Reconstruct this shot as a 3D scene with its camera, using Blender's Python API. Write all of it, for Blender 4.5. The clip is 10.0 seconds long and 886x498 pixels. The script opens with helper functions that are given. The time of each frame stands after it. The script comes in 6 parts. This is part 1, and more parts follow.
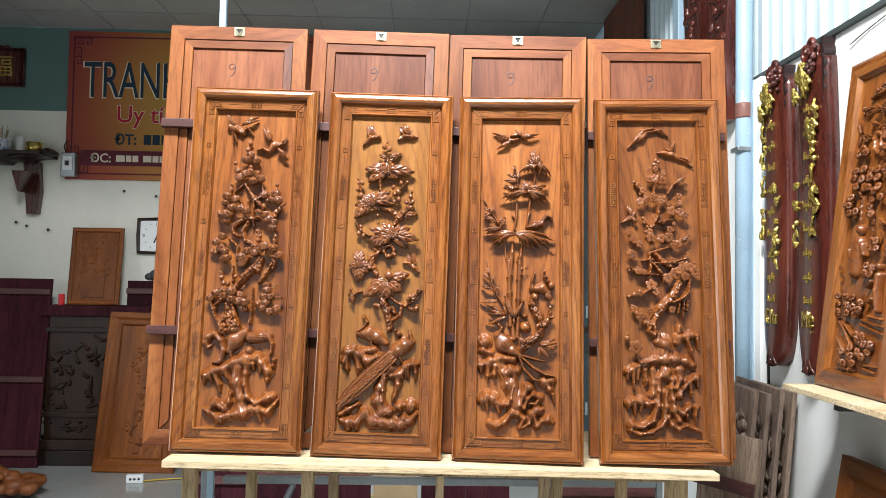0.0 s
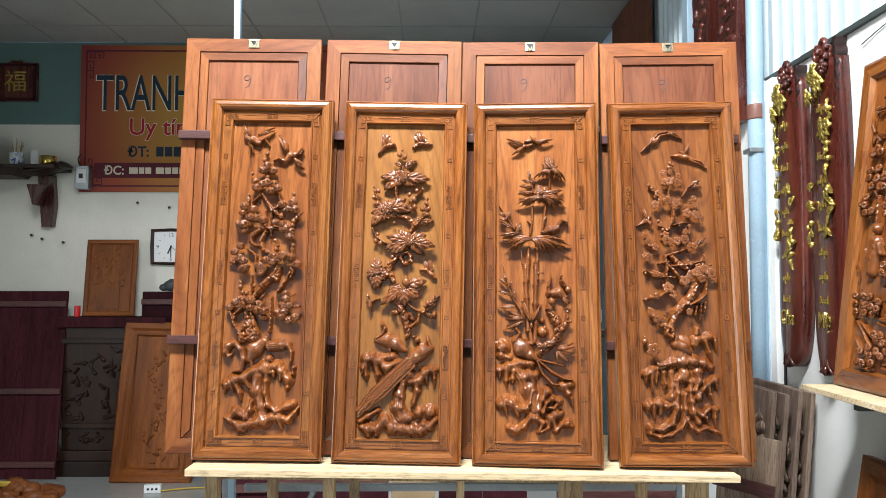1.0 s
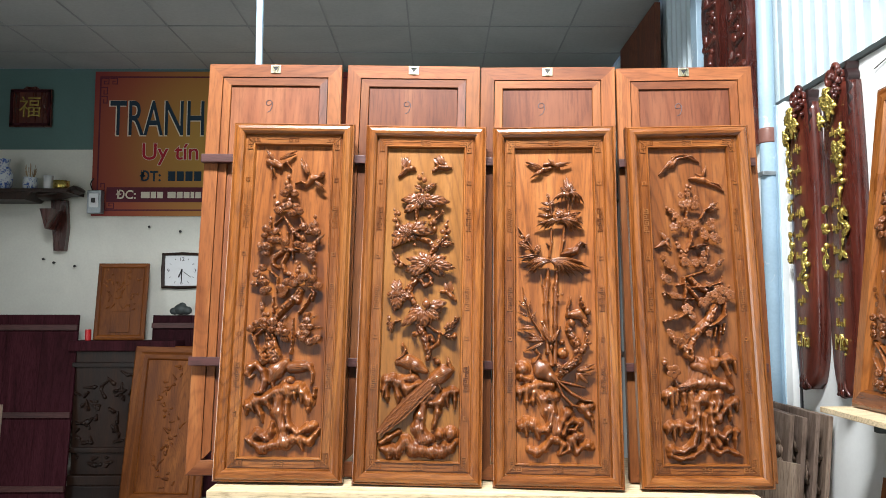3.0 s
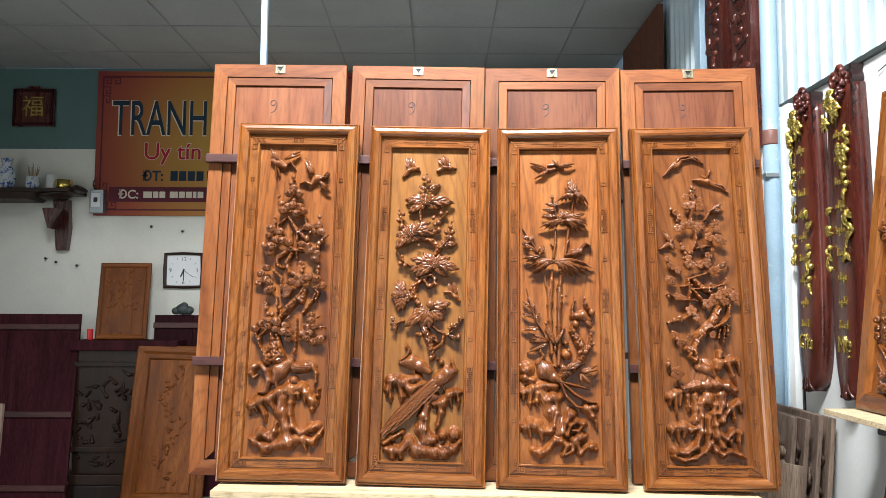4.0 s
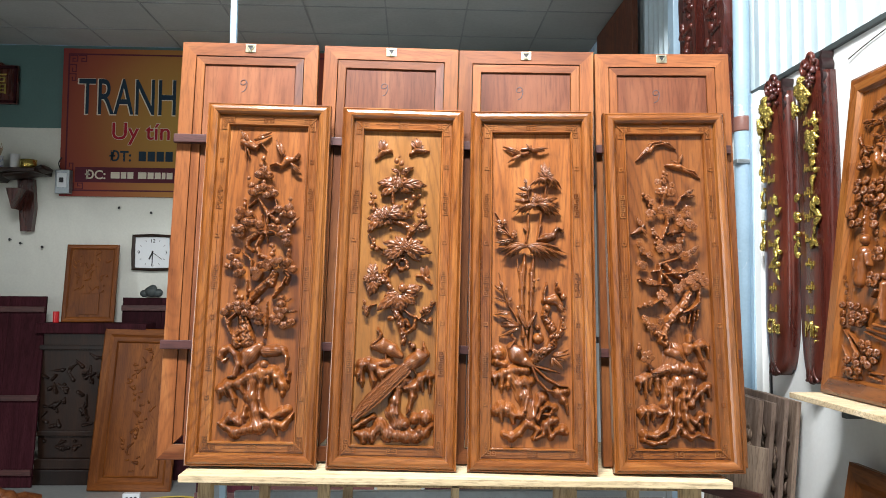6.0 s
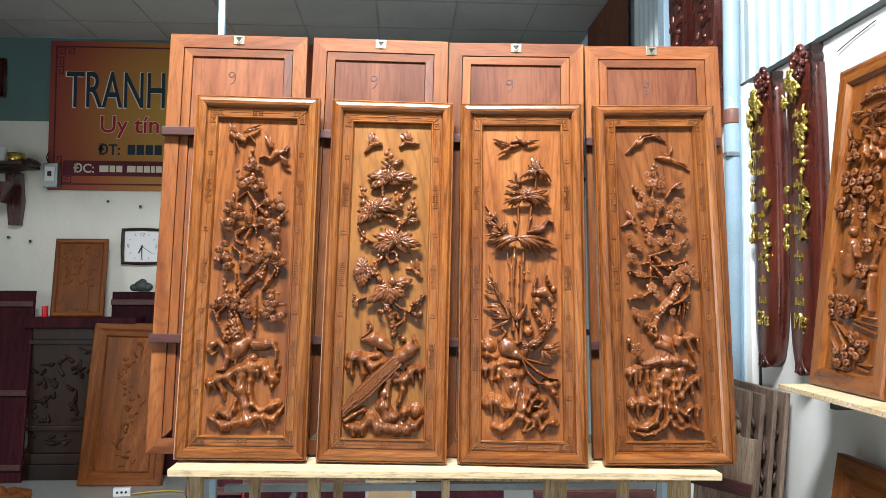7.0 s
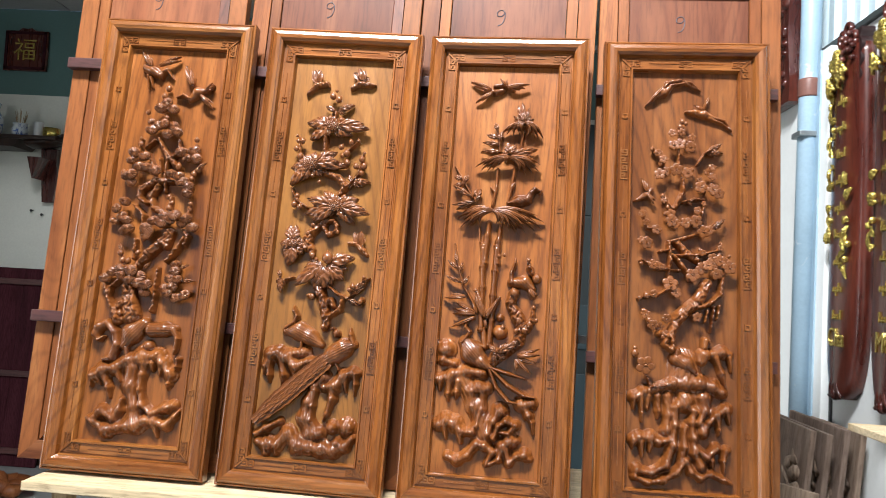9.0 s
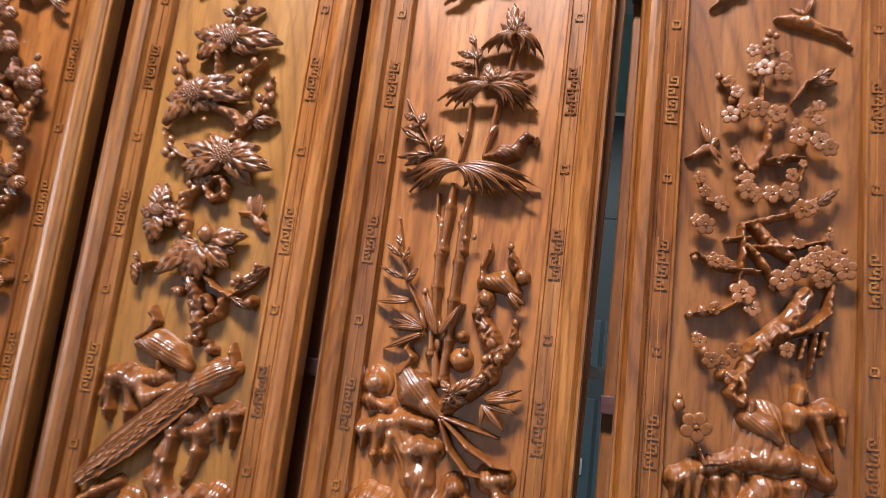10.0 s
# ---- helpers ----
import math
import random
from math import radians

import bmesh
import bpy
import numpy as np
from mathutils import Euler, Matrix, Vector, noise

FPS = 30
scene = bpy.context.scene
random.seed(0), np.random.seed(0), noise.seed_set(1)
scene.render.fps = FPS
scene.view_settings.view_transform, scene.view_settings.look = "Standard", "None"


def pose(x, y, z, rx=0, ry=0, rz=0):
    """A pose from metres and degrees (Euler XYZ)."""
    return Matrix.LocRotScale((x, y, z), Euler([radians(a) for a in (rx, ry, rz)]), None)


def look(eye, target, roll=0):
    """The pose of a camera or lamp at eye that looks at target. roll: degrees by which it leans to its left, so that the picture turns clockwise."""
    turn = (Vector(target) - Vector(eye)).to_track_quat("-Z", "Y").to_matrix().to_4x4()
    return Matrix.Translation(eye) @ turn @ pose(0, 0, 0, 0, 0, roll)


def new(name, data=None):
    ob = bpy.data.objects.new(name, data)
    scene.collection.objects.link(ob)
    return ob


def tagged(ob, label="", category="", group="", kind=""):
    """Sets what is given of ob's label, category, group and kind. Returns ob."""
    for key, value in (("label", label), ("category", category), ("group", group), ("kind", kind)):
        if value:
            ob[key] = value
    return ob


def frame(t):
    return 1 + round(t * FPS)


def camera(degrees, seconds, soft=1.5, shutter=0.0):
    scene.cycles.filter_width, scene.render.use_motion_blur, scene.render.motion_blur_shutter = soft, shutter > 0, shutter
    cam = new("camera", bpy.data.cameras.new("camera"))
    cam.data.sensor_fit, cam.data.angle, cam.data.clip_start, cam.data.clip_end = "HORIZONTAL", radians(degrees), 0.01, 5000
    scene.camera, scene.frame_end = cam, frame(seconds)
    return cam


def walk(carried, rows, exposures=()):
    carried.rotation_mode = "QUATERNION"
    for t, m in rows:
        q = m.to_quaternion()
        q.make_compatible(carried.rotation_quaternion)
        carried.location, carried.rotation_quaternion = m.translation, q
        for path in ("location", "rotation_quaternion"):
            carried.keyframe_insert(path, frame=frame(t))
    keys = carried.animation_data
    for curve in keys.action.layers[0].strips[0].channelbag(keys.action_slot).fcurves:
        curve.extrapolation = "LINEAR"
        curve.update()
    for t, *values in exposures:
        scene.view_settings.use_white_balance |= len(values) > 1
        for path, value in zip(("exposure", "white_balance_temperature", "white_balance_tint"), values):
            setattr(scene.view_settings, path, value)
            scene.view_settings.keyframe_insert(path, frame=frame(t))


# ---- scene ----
cam = camera(59.4, 10.0, soft=0.5, shutter=0.25)
PATH = [
    (0, (0.020, 0.018, 1.546), (0.0660, 2.0162, 1.6201), 0.93),
    (0.5, (0.009, 0.018, 1.548), (0.0390, 2.0166, 1.6201), 0.82),
    (1, (0.000, 0.005, 1.546), (0.0210, 2.0030, 1.6354), 0.01),
    (1.5, (-0.008, -0.003, 1.546), (0.0310, 1.9936, 1.6577), 0.02),
    (2, (-0.020, -0.007, 1.543), (0.0360, 1.9885, 1.6657), 0.23),
    (2.5, (-0.028, -0.010, 1.541), (0.0110, 1.9849, 1.6768), 0.22),
    (3, (-0.046, -0.013, 1.537), (-0.0360, 1.9810, 1.6898), 0.01),
    (4.5, (-0.056, -0.014, 1.536), (-0.0420, 1.9797, 1.6909), 0.41),
    (5, (-0.053, -0.003, 1.532), (-0.0190, 1.9920, 1.6656), 0.62),
    (5.5, (-0.056, -0.002, 1.537), (-0.0000, 1.9934, 1.6596), 0.53),
    (6, (-0.054, -0.000, 1.537), (0.0240, 1.9951, 1.6505), 0.45),
    (7.5, (-0.041, 0.014, 1.532), (0.0610, 2.0093, 1.6182), 0.26),
    (8, (0.050, 0.078, 1.517), (0.1330, 2.0752, 1.5939), 0.15),
    (8.5, (0.231, 0.244, 1.517), (0.2330, 2.2415, 1.6074), 1.80),
    (9, (0.265, 0.526, 1.491), (0.1580, 2.5202, 1.5996), 3.24),
    (9.5, (0.323, 0.846, 1.494), (0.1660, 2.8356, 1.6260), 3.01),
    (10, (0.412, 1.166, 1.490), (0.1450, 3.1442, 1.6165), 5.54),
]
walk(cam, [(t, look(eye, target, roll)) for t, eye, target, roll in PATH], [(0, 0.0, 6500, 10), (8.2, 0.0, 6500, 10), (9.0, -0.1, 6400, 10), (10, -0.15, 6050, 8)])

# ---- light: sky through the open front and the skylight of the workshop ----
scene.view_settings.exposure = 0.0
world = bpy.data.worlds.new("world")
scene.world = world
world.use_nodes = True
wn, wl = world.node_tree.nodes, world.node_tree.links
sky = wn.new("ShaderNodeTexSky")
sky.sky_type, sky.sun_disc = "NISHITA", False
sky.sun_elevation, sky.sun_rotation = radians(50), radians(200)
wl.new(sky.outputs[0], wn["Background"].inputs[0])
wn["Background"].inputs[1].default_value = 0.1


def area_lamp(name, eye, target, sx, sy, watts, colour, spread=180):
    data = bpy.data.lights.new(name, "AREA")
    data.shape, data.size, data.size_y, data.energy, data.color = "RECTANGLE", sx, sy, watts, colour
    data.spread = radians(spread)
    ob = new(name, data)
    ob.matrix_world = look(eye, target)
    return ob


area_lamp("daylight_front_opening", (-1.2, -2.55, 1.9), (-1.2, 2.0, 1.5), 4.6, 2.6, 6, (0.93, 0.97, 1.0))
area_lamp("daylight_skylight", (-0.4, 0.35, 4.80), (0.3, 3.0, 1.8), 1.4, 0.5, 192, (0.98, 0.99, 1.0), 105)
# Added fill lamp; it brightens the right wall and the back of the room.
area_lamp("added_side_fill", (-4.86, 0.7, 1.9), (0.0, 0.7, 1.9), 2.6, 2.6, 125, (0.95, 0.98, 1.0))


# ---- materials ----
def material(name):
    m = bpy.data.materials.new(name)
    m.use_nodes = True
    n, l = m.node_tree.nodes, m.node_tree.links
    return m, n, l, n["Principled BSDF"]


def ramp(n, stops):
    r = n.new("ShaderNodeValToRGB")
    e = r.color_ramp.elements
    while len(e) < len(stops):
        e.new(0.5)
    for el, (pos, col) in zip(e, stops):
        el.position, el.color = pos, (*col, 1)
    return r


def noise_tex(n, l, vec, scale, detail=4, rough=0.55, distortion=0.0):
    t = n.new("ShaderNodeTexNoise")
    t.inputs["Scale"].default_value, t.inputs["Detail"].default_value = scale, detail
    t.inputs["Roughness"].default_value, t.inputs["Distortion"].default_value = rough, distortion
    l.new(vec, t.inputs["Vector"])
    return t


def mix(n, l, kind, fac, a, b):
    m = n.new("ShaderNodeMix")
    m.data_type, m.blend_type = "RGBA", kind
    if isinstance(fac, float):
        m.inputs[0].default_value = fac
    else:
        l.new(fac, m.inputs[0])
    for sock, v in ((m.inputs[6], a), (m.inputs[7], b)):
        if isinstance(v, tuple):
            sock.default_value = (*v, 1)
        else:
            l.new(v, sock)
    return m.outputs[2]


def bump(n, l, height, strength, distance, b):
    bp = n.new("ShaderNodeBump")
    bp.inputs["Strength"].default_value, bp.inputs["Distance"].default_value = strength, distance
    l.new(height, bp.inputs["Height"])
    l.new(bp.outputs[0], b.inputs["Normal"])


def wood(name, dark, mid, light, rough=0.3, coat=0.0, axis="Z", grain=1.0, rings=0.5, vary=0.25, relief=0.12, gloss=0.5, fibres=0.7):
    """Sawn timber: fine fibres along one axis, broad cathedral figure, tone that differs from piece to piece."""
    m, n, l, b = material(name)
    tc, info, mp = n.new("ShaderNodeTexCoord"), n.new("ShaderNodeObjectInfo"), n.new("ShaderNodeMapping")
    off = n.new("ShaderNodeVectorMath")
    off.operation = "MULTIPLY_ADD"
    l.new(info.outputs["Random"], off.inputs[0])
    off.inputs[1].default_value = (7.3, 3.1, 5.7)
    l.new(tc.outputs["Object"], off.inputs[2])
    l.new(off.outputs[0], mp.inputs[0])
    s = {"Z": (1, 1, 0.11), "X": (0.11, 1, 1), "Y": (1, 0.11, 1)}[axis]
    mp.inputs["Scale"].default_value = tuple(v * grain for v in s)
    fibre = noise_tex(n, l, mp.outputs[0], 170, 5, 0.65)
    broad = noise_tex(n, l, mp.outputs[0], 9, 3, 0.5, 1.6)
    figure = noise_tex(n, l, mp.outputs[0], 4.5, 1.5, 0.4, 0.5)
    lines = n.new("ShaderNodeMath")
    lines.operation = "MULTIPLY"
    lines.inputs[1].default_value = 210.0
    l.new(figure.outputs["Fac"], lines.inputs[0])
    wave = n.new("ShaderNodeMath")
    wave.operation = "SINE"
    l.new(lines.outputs[0], wave.inputs[0])
    base = ramp(n, [(0.28, dark), (0.5, mid), (0.74, light)])
    l.new(broad.outputs["Fac"], base.inputs[0])
    ring = ramp(n, [(0.0, (1, 1, 1)), (0.45, (0.97, 0.96, 0.95)), (0.85, (0.72, 0.66, 0.6)), (1.0, (0.55, 0.48, 0.42))])
    l.new(wave.outputs[0], ring.inputs[0])
    c = mix(n, l, "MULTIPLY", rings, base.outputs[0], ring.outputs[0])
    fr = ramp(n, [(0.36, (0.45, 0.4, 0.35)), (0.5, (1, 1, 1)), (0.66, (1.2, 1.17, 1.1))])
    l.new(fibre.outputs["Fac"], fr.inputs[0])
    c = mix(n, l, "MULTIPLY", fibres, c, fr.outputs[0])
    tone = ramp(n, [(0.0, (1 - vary, 1 - vary * 1.15, 1 - vary * 1.2)), (1.0, (1 + vary * 0.4, 1 + vary * 0.3, 1.0))])
    l.new(info.outputs["Random"], tone.inputs[0])
    c = mix(n, l, "MULTIPLY", 1.0, c, tone.outputs[0])
    l.new(c, b.inputs["Base Color"])
    rr = n.new("ShaderNodeMapRange")
    rr.inputs["To Min"].default_value, rr.inputs["To Max"].default_value = rough - 0.06, rough + 0.12
    l.new(broad.outputs["Fac"], rr.inputs["Value"])
    l.new(rr.outputs[0], b.inputs["Roughness"])
    b.inputs["Coat Weight"].default_value, b.inputs["Coat Roughness"].default_value = coat, 0.18
    b.inputs["Specular IOR Level"].default_value = gloss
    bump(n, l, fibre.outputs["Fac"], relief, 0.002, b)
    return m


def plain(name, colour, rough=0.5, metal=0.0, mottle=0.12, scale=18, bumpy=0.1, coat=0.0, stain=None, stain_at=0.62):
    """Paint, metal, plaster or plastic with two scales of mottling and, if wanted, stains."""
    m, n, l, b = material(name)
    tc = n.new("ShaderNodeTexCoord")
    fine = noise_tex(n, l, tc.outputs["Object"], scale * 6, 4)
    wide = noise_tex(n, l, tc.outputs["Object"], scale * 0.15, 4, 0.6, 0.5)
    lo, hi = tuple(c * (1 - mottle) for c in colour), tuple(min(1, c * (1 + mottle * 0.6)) for c in colour)
    base = ramp(n, [(0.3, lo), (0.7, hi)])
    l.new(wide.outputs["Fac"], base.inputs[0])
    fr = ramp(n, [(0.25, (1 - mottle,) * 3), (0.65, (1, 1, 1))])
    l.new(fine.outputs["Fac"], fr.inputs[0])
    c = mix(n, l, "MULTIPLY", 0.6, base.outputs[0], fr.outputs[0])
    if stain:
        spots = noise_tex(n, l, tc.outputs["Object"], scale * 0.5, 6, 0.7, 0.8)
        sr = ramp(n, [(stain_at, (0, 0, 0)), (stain_at + 0.08, (1, 1, 1))])
        l.new(spots.outputs["Fac"], sr.inputs[0])
        c = mix(n, l, "MIX", sr.outputs[0], c, stain)
    l.new(c, b.inputs["Base Color"])
    b.inputs["Roughness"].default_value, b.inputs["Metallic"].default_value = rough, metal
    b.inputs["Coat Weight"].default_value = coat
    if bumpy:
        bump(n, l, fine.outputs["Fac"], bumpy, 0.003, b)
    return m


OR = ((0.145, 0.043, 0.009), (0.238, 0.079, 0.0165), (0.335, 0.132, 0.032))
M_panel_v = wood("lacquered_teak_upright", *OR, rough=0.25, coat=0.25, rings=0.65, fibres=0.62)
M_panel_h = wood("lacquered_teak_level", *OR, rough=0.25, coat=0.25, axis="X", rings=0.65, fibres=0.62)
M_field = wood("lacquered_teak_board", (0.165, 0.05, 0.011), (0.258, 0.085, 0.018), (0.345, 0.132, 0.033), rough=0.3, coat=0.2, rings=0.65, fibres=0.55)
M_field_pale = wood("lacquered_yellow_board", (0.19, 0.074, 0.014), (0.282, 0.116, 0.023), (0.365, 0.162, 0.038), rough=0.3, coat=0.2, rings=0.5, fibres=0.4)
M_field_dark = wood("lacquered_brown_board", (0.12, 0.036, 0.009), (0.195, 0.064, 0.014), (0.27, 0.1, 0.025), rough=0.3, coat=0.2, rings=0.65, fibres=0.55)
M_carve = wood("carved_teak", (0.118, 0.033, 0.0075), (0.19, 0.058, 0.012), (0.27, 0.09, 0.021), rough=0.29, coat=0.3, rings=0.3, vary=0.15, fibres=0.4)
M_back_v = wood("raw_rosewood_upright", (0.15, 0.045, 0.014), (0.235, 0.079, 0.024), (0.33, 0.132, 0.045), rough=0.45, coat=0.0, gloss=0.3, vary=0.35, rings=0.35, fibres=0.45)
M_back_h = wood("raw_rosewood_level", (0.14, 0.042, 0.015), (0.225, 0.074, 0.025), (0.33, 0.128, 0.048), rough=0.45, coat=0.0, gloss=0.3, axis="X", vary=0.3, rings=0.35, fibres=0.45)
M_back_f = wood("raw_rosewood_board", (0.145, 0.046, 0.022), (0.225, 0.078, 0.036), (0.31, 0.125, 0.058), rough=0.42, coat=0.0, gloss=0.3, vary=0.4, grain=0.7, rings=0.35, fibres=0.4)
M_back_dark = wood("dark_heartwood", (0.085, 0.028, 0.016), (0.14, 0.045, 0.024), (0.2, 0.075, 0.04), rough=0.5, vary=0.3)
M_batten = wood("purple_batten", (0.05, 0.018, 0.018), (0.09, 0.03, 0.028), (0.13, 0.045, 0.04), rough=0.5, axis="X")
M_purple = wood("purple_brown_boards", (0.03, 0.007, 0.011), (0.047, 0.011, 0.018), (0.066, 0.017, 0.026), rough=0.75, vary=0.3, gloss=0.12)
M_blackwood = wood("dark_carved_wood", (0.012, 0.006, 0.004), (0.022, 0.01, 0.006), (0.04, 0.017, 0.009), rough=0.4, coat=0.0, gloss=0.35)
M_rosewood = wood("polished_rosewood", (0.04, 0.008, 0.006), (0.075, 0.015, 0.01), (0.12, 0.027, 0.016), rough=0.25, coat=0.4, rings=0.1)
M_aged_v = wood("aged_teak_upright", (0.13, 0.038, 0.007), (0.205, 0.064, 0.012), (0.28, 0.098, 0.02), rough=0.4, vary=0.2, gloss=0.25, fibres=0.45)
M_aged_h = wood("aged_teak_level", (0.13, 0.038, 0.007), (0.205, 0.064, 0.012), (0.28, 0.098, 0.02), rough=0.4, axis="X", vary=0.2, gloss=0.25, fibres=0.45)
M_ply = wood("raw_plywood", (0.55, 0.42, 0.25), (0.66, 0.53, 0.34), (0.74, 0.63, 0.44), rough=0.7, axis="X", vary=0.1, rings=0.35)
M_leg = wood("raw_pine", (0.33, 0.24, 0.13), (0.45, 0.34, 0.2), (0.55, 0.43, 0.27), rough=0.7, vary=0.25)
M_grey_wood = wood("dusty_raw_boards", (0.16, 0.115, 0.09), (0.26, 0.195, 0.155), (0.36, 0.28, 0.23), rough=0.75, vary=0.3)
M_wall = plain("cream_wall_paint", (0.74, 0.75, 0.68), 0.75, mottle=0.1, scale=9, bumpy=0.15, stain=(0.5, 0.47, 0.4), stain_at=0.7)
M_teal = plain("teal_wall_paint", (0.10, 0.19, 0.18), 0.7, mottle=0.12, scale=9)
M_white_wall = plain("whitewashed_wall", (0.84, 0.87, 0.86), 0.7, mottle=0.06, scale=9, bumpy=0.2, stain=(0.45, 0.5, 0.48), stain_at=0.73)
M_ceiling = plain("grey_ceiling_board", (0.42, 0.43, 0.42), 0.85, mottle=0.15, scale=6, bumpy=0.2, stain=(0.2, 0.19, 0.14), stain_at=0.74)
M_tbar = plain("ceiling_joint", (0.3, 0.31, 0.31), 0.6)
M_floor = plain("glazed_floor", (0.34, 0.36, 0.35), 0.16, mottle=0.15, scale=5, bumpy=0.02, stain=(0.26, 0.26, 0.25), stain_at=0.62)
M_sheet = plain("pale_blue_metal_sheet", (0.62, 0.76, 0.82), 0.4, 0.1, mottle=0.15, scale=4, bumpy=0.0, stain=(0.38, 0.45, 0.47), stain_at=0.7)
M_blue = plain("pale_blue_pipe_paint", (0.33, 0.47, 0.58), 0.45, mottle=0.15, scale=14, stain=(0.62, 0.66, 0.66), stain_at=0.6)
M_steel = plain("galvanised_steel", (0.34, 0.38, 0.4), 0.4, 0.75, mottle=0.25, scale=10)
M_dark_metal = plain("dark_edge_metal", (0.07, 0.085, 0.085), 0.6, 0.3, mottle=0.3)
M_gold = plain("gilded_carving", (0.78, 0.6, 0.16), 0.27, 0.9, mottle=0.25, scale=25, bumpy=0.25)
M_brass = plain("brass_hanger", (0.62, 0.6, 0.45), 0.3, 0.9, mottle=0.2)
M_ink = plain("pencil_ink", (0.05, 0.045, 0.06), 0.6, mottle=0.0, bumpy=0)
M_red = plain("red_plastic", (0.6, 0.015, 0.02), 0.3, mottle=0.08)
M_white = plain("white_plastic", (0.75, 0.78, 0.8), 0.35, mottle=0.04)
M_black = plain("black_paint", (0.012, 0.012, 0.014), 0.5, mottle=0.1)
M_cable = plain("yellow_cable_sheath", (0.5, 0.36, 0.05), 0.5, mottle=0.1)
M_card = plain("brown_cardboard", (0.42, 0.3, 0.17), 0.8, mottle=0.15)
# For walls and roof out of view; kept dark to cut bounced light.
M_low_bounce = plain("dark_brown_low_bounce", (0.16, 0.13, 0.1), 0.85, mottle=0.25, scale=8)
M_tape = plain("brown_tape", (0.2, 0.09, 0.07), 0.4, mottle=0.2)


# ---- mesh helpers ----
def part(name, bm, mat, parent=None, label="", smooth=False):
    bmesh.ops.recalc_face_normals(bm, faces=bm.faces)
    me = bpy.data.meshes.new(name)
    bm.to_mesh(me)
    bm.free()
    me.materials.append(mat)
    if smooth:
        me.polygons.foreach_set("use_smooth", [True] * len(me.polygons))
    ob = new(name, me)
    ob.parent = parent
    if label:
        ob["label"] = label
    return ob


def thing(name, m, label, category, group="", kind=""):
    ob = new(name)
    ob.empty_display_size = 0.05
    ob.matrix_world = m
    return tagged(ob, label, category, group, kind)


def box(x0, x1, y0, y1, z0, z1, r=0.0, bm=None, m=None):
    """A box with chamfered edges of width r."""
    own = bmesh.new()
    bmesh.ops.create_cube(own, size=1.0, matrix=Matrix.LocRotScale(((x0 + x1) / 2, (y0 + y1) / 2, (z0 + z1) / 2), None, (x1 - x0, y1 - y0, z1 - z0)))
    if r:
        bmesh.ops.bevel(own, geom=own.edges[:], offset=r, segments=2, affect="EDGES", profile=0.6)
    if m is not None:
        own.transform(m)
    return merge(bm, own)


def merge(bm, own):
    if bm is None:
        return own
    me = bpy.data.meshes.new("scratch")
    own.to_mesh(me)
    own.free()
    bm.from_mesh(me)
    bpy.data.meshes.remove(me)
    return bm


def loft(rings, bm=None, caps=True, closed=False):
    """Skins rings of equally many points."""
    bm = bm or bmesh.new()
    vs = [[bm.verts.new(p) for p in ring] for ring in rings]
    pairs = list(zip(vs, vs[1:])) + ([(vs[-1], vs[0])] if closed else [])
    k = len(vs[0])
    for a, b in pairs:
        for i in range(k):
            bm.faces.new((a[i], a[(i + 1) % k], b[(i + 1) % k], b[i]))
    if caps and not closed:
        bm.faces.new(vs[0][::-1])
        bm.faces.new(vs[-1])
    return bm


def tube(points, radii, sides=8, bm=None, flat=1.0):
    """A limb along points with a radius at each; flat squashes it along y."""
    pts = [Vector(p) for p in points]
    if not hasattr(radii, "__len__"):
        radii = [radii] * len(pts)
    rings = []
    for i, p in enumerate(pts):
        d = (pts[min(i + 1, len(pts) - 1)] - pts[max(i - 1, 0)]).normalized()
        a = d.cross(Vector((0, 1, 0)))
        a = a.normalized() if a.length > 0.05 else d.cross(Vector((0, 0, 1))).normalized()
        b = a.cross(d).normalized()
        rings.append([p + radii[i] * (math.cos(q) * a + flat * math.sin(q) * b) for q in (2 * math.pi * j / sides for j in range(sides))])
    return loft(rings, bm)


def curve_points(pts, n=6):
    """Catmull-Rom points through pts."""
    pts = [Vector(p) for p in pts]
    out = []
    for i in range(len(pts) - 1):
        p0, p1, p2, p3 = pts[max(i - 1, 0)], pts[i], pts[i + 1], pts[min(i + 2, len(pts) - 1)]
        for j in range(n):
            t = j / n
            out.append(0.5 * (2 * p1 + (p2 - p0) * t + (2 * p0 - 5 * p1 + 4 * p2 - p3) * t * t + (3 * p1 - p0 - 3 * p2 + p3) * t ** 3))
    return out + [pts[-1]]


def lathe(profile, sides=20, bm=None, m=None):
    own = loft([[(r * math.cos(a), r * math.sin(a), z) for a in (2 * math.pi * j / sides for j in range(sides))] for r, z in profile])
    if m is not None:
        own.transform(m)
    return merge(bm, own)


def ball(c, r, bm=None, sub=2, squash=(1, 1, 1)):
    own = bmesh.new()
    bmesh.ops.create_icosphere(own, subdivisions=sub, radius=1.0, matrix=Matrix.LocRotScale(c, None, tuple(r * s for s in squash)))
    return merge(bm, own)


def prism(poly, y0, y1, bm=None, m=None):
    """An outline in x and z, drawn out from y0 to y1."""
    own = loft([[(x, y, z) for x, z in poly] for y in (y0, y1)])
    if m is not None:
        own.transform(m)
    return merge(bm, own)


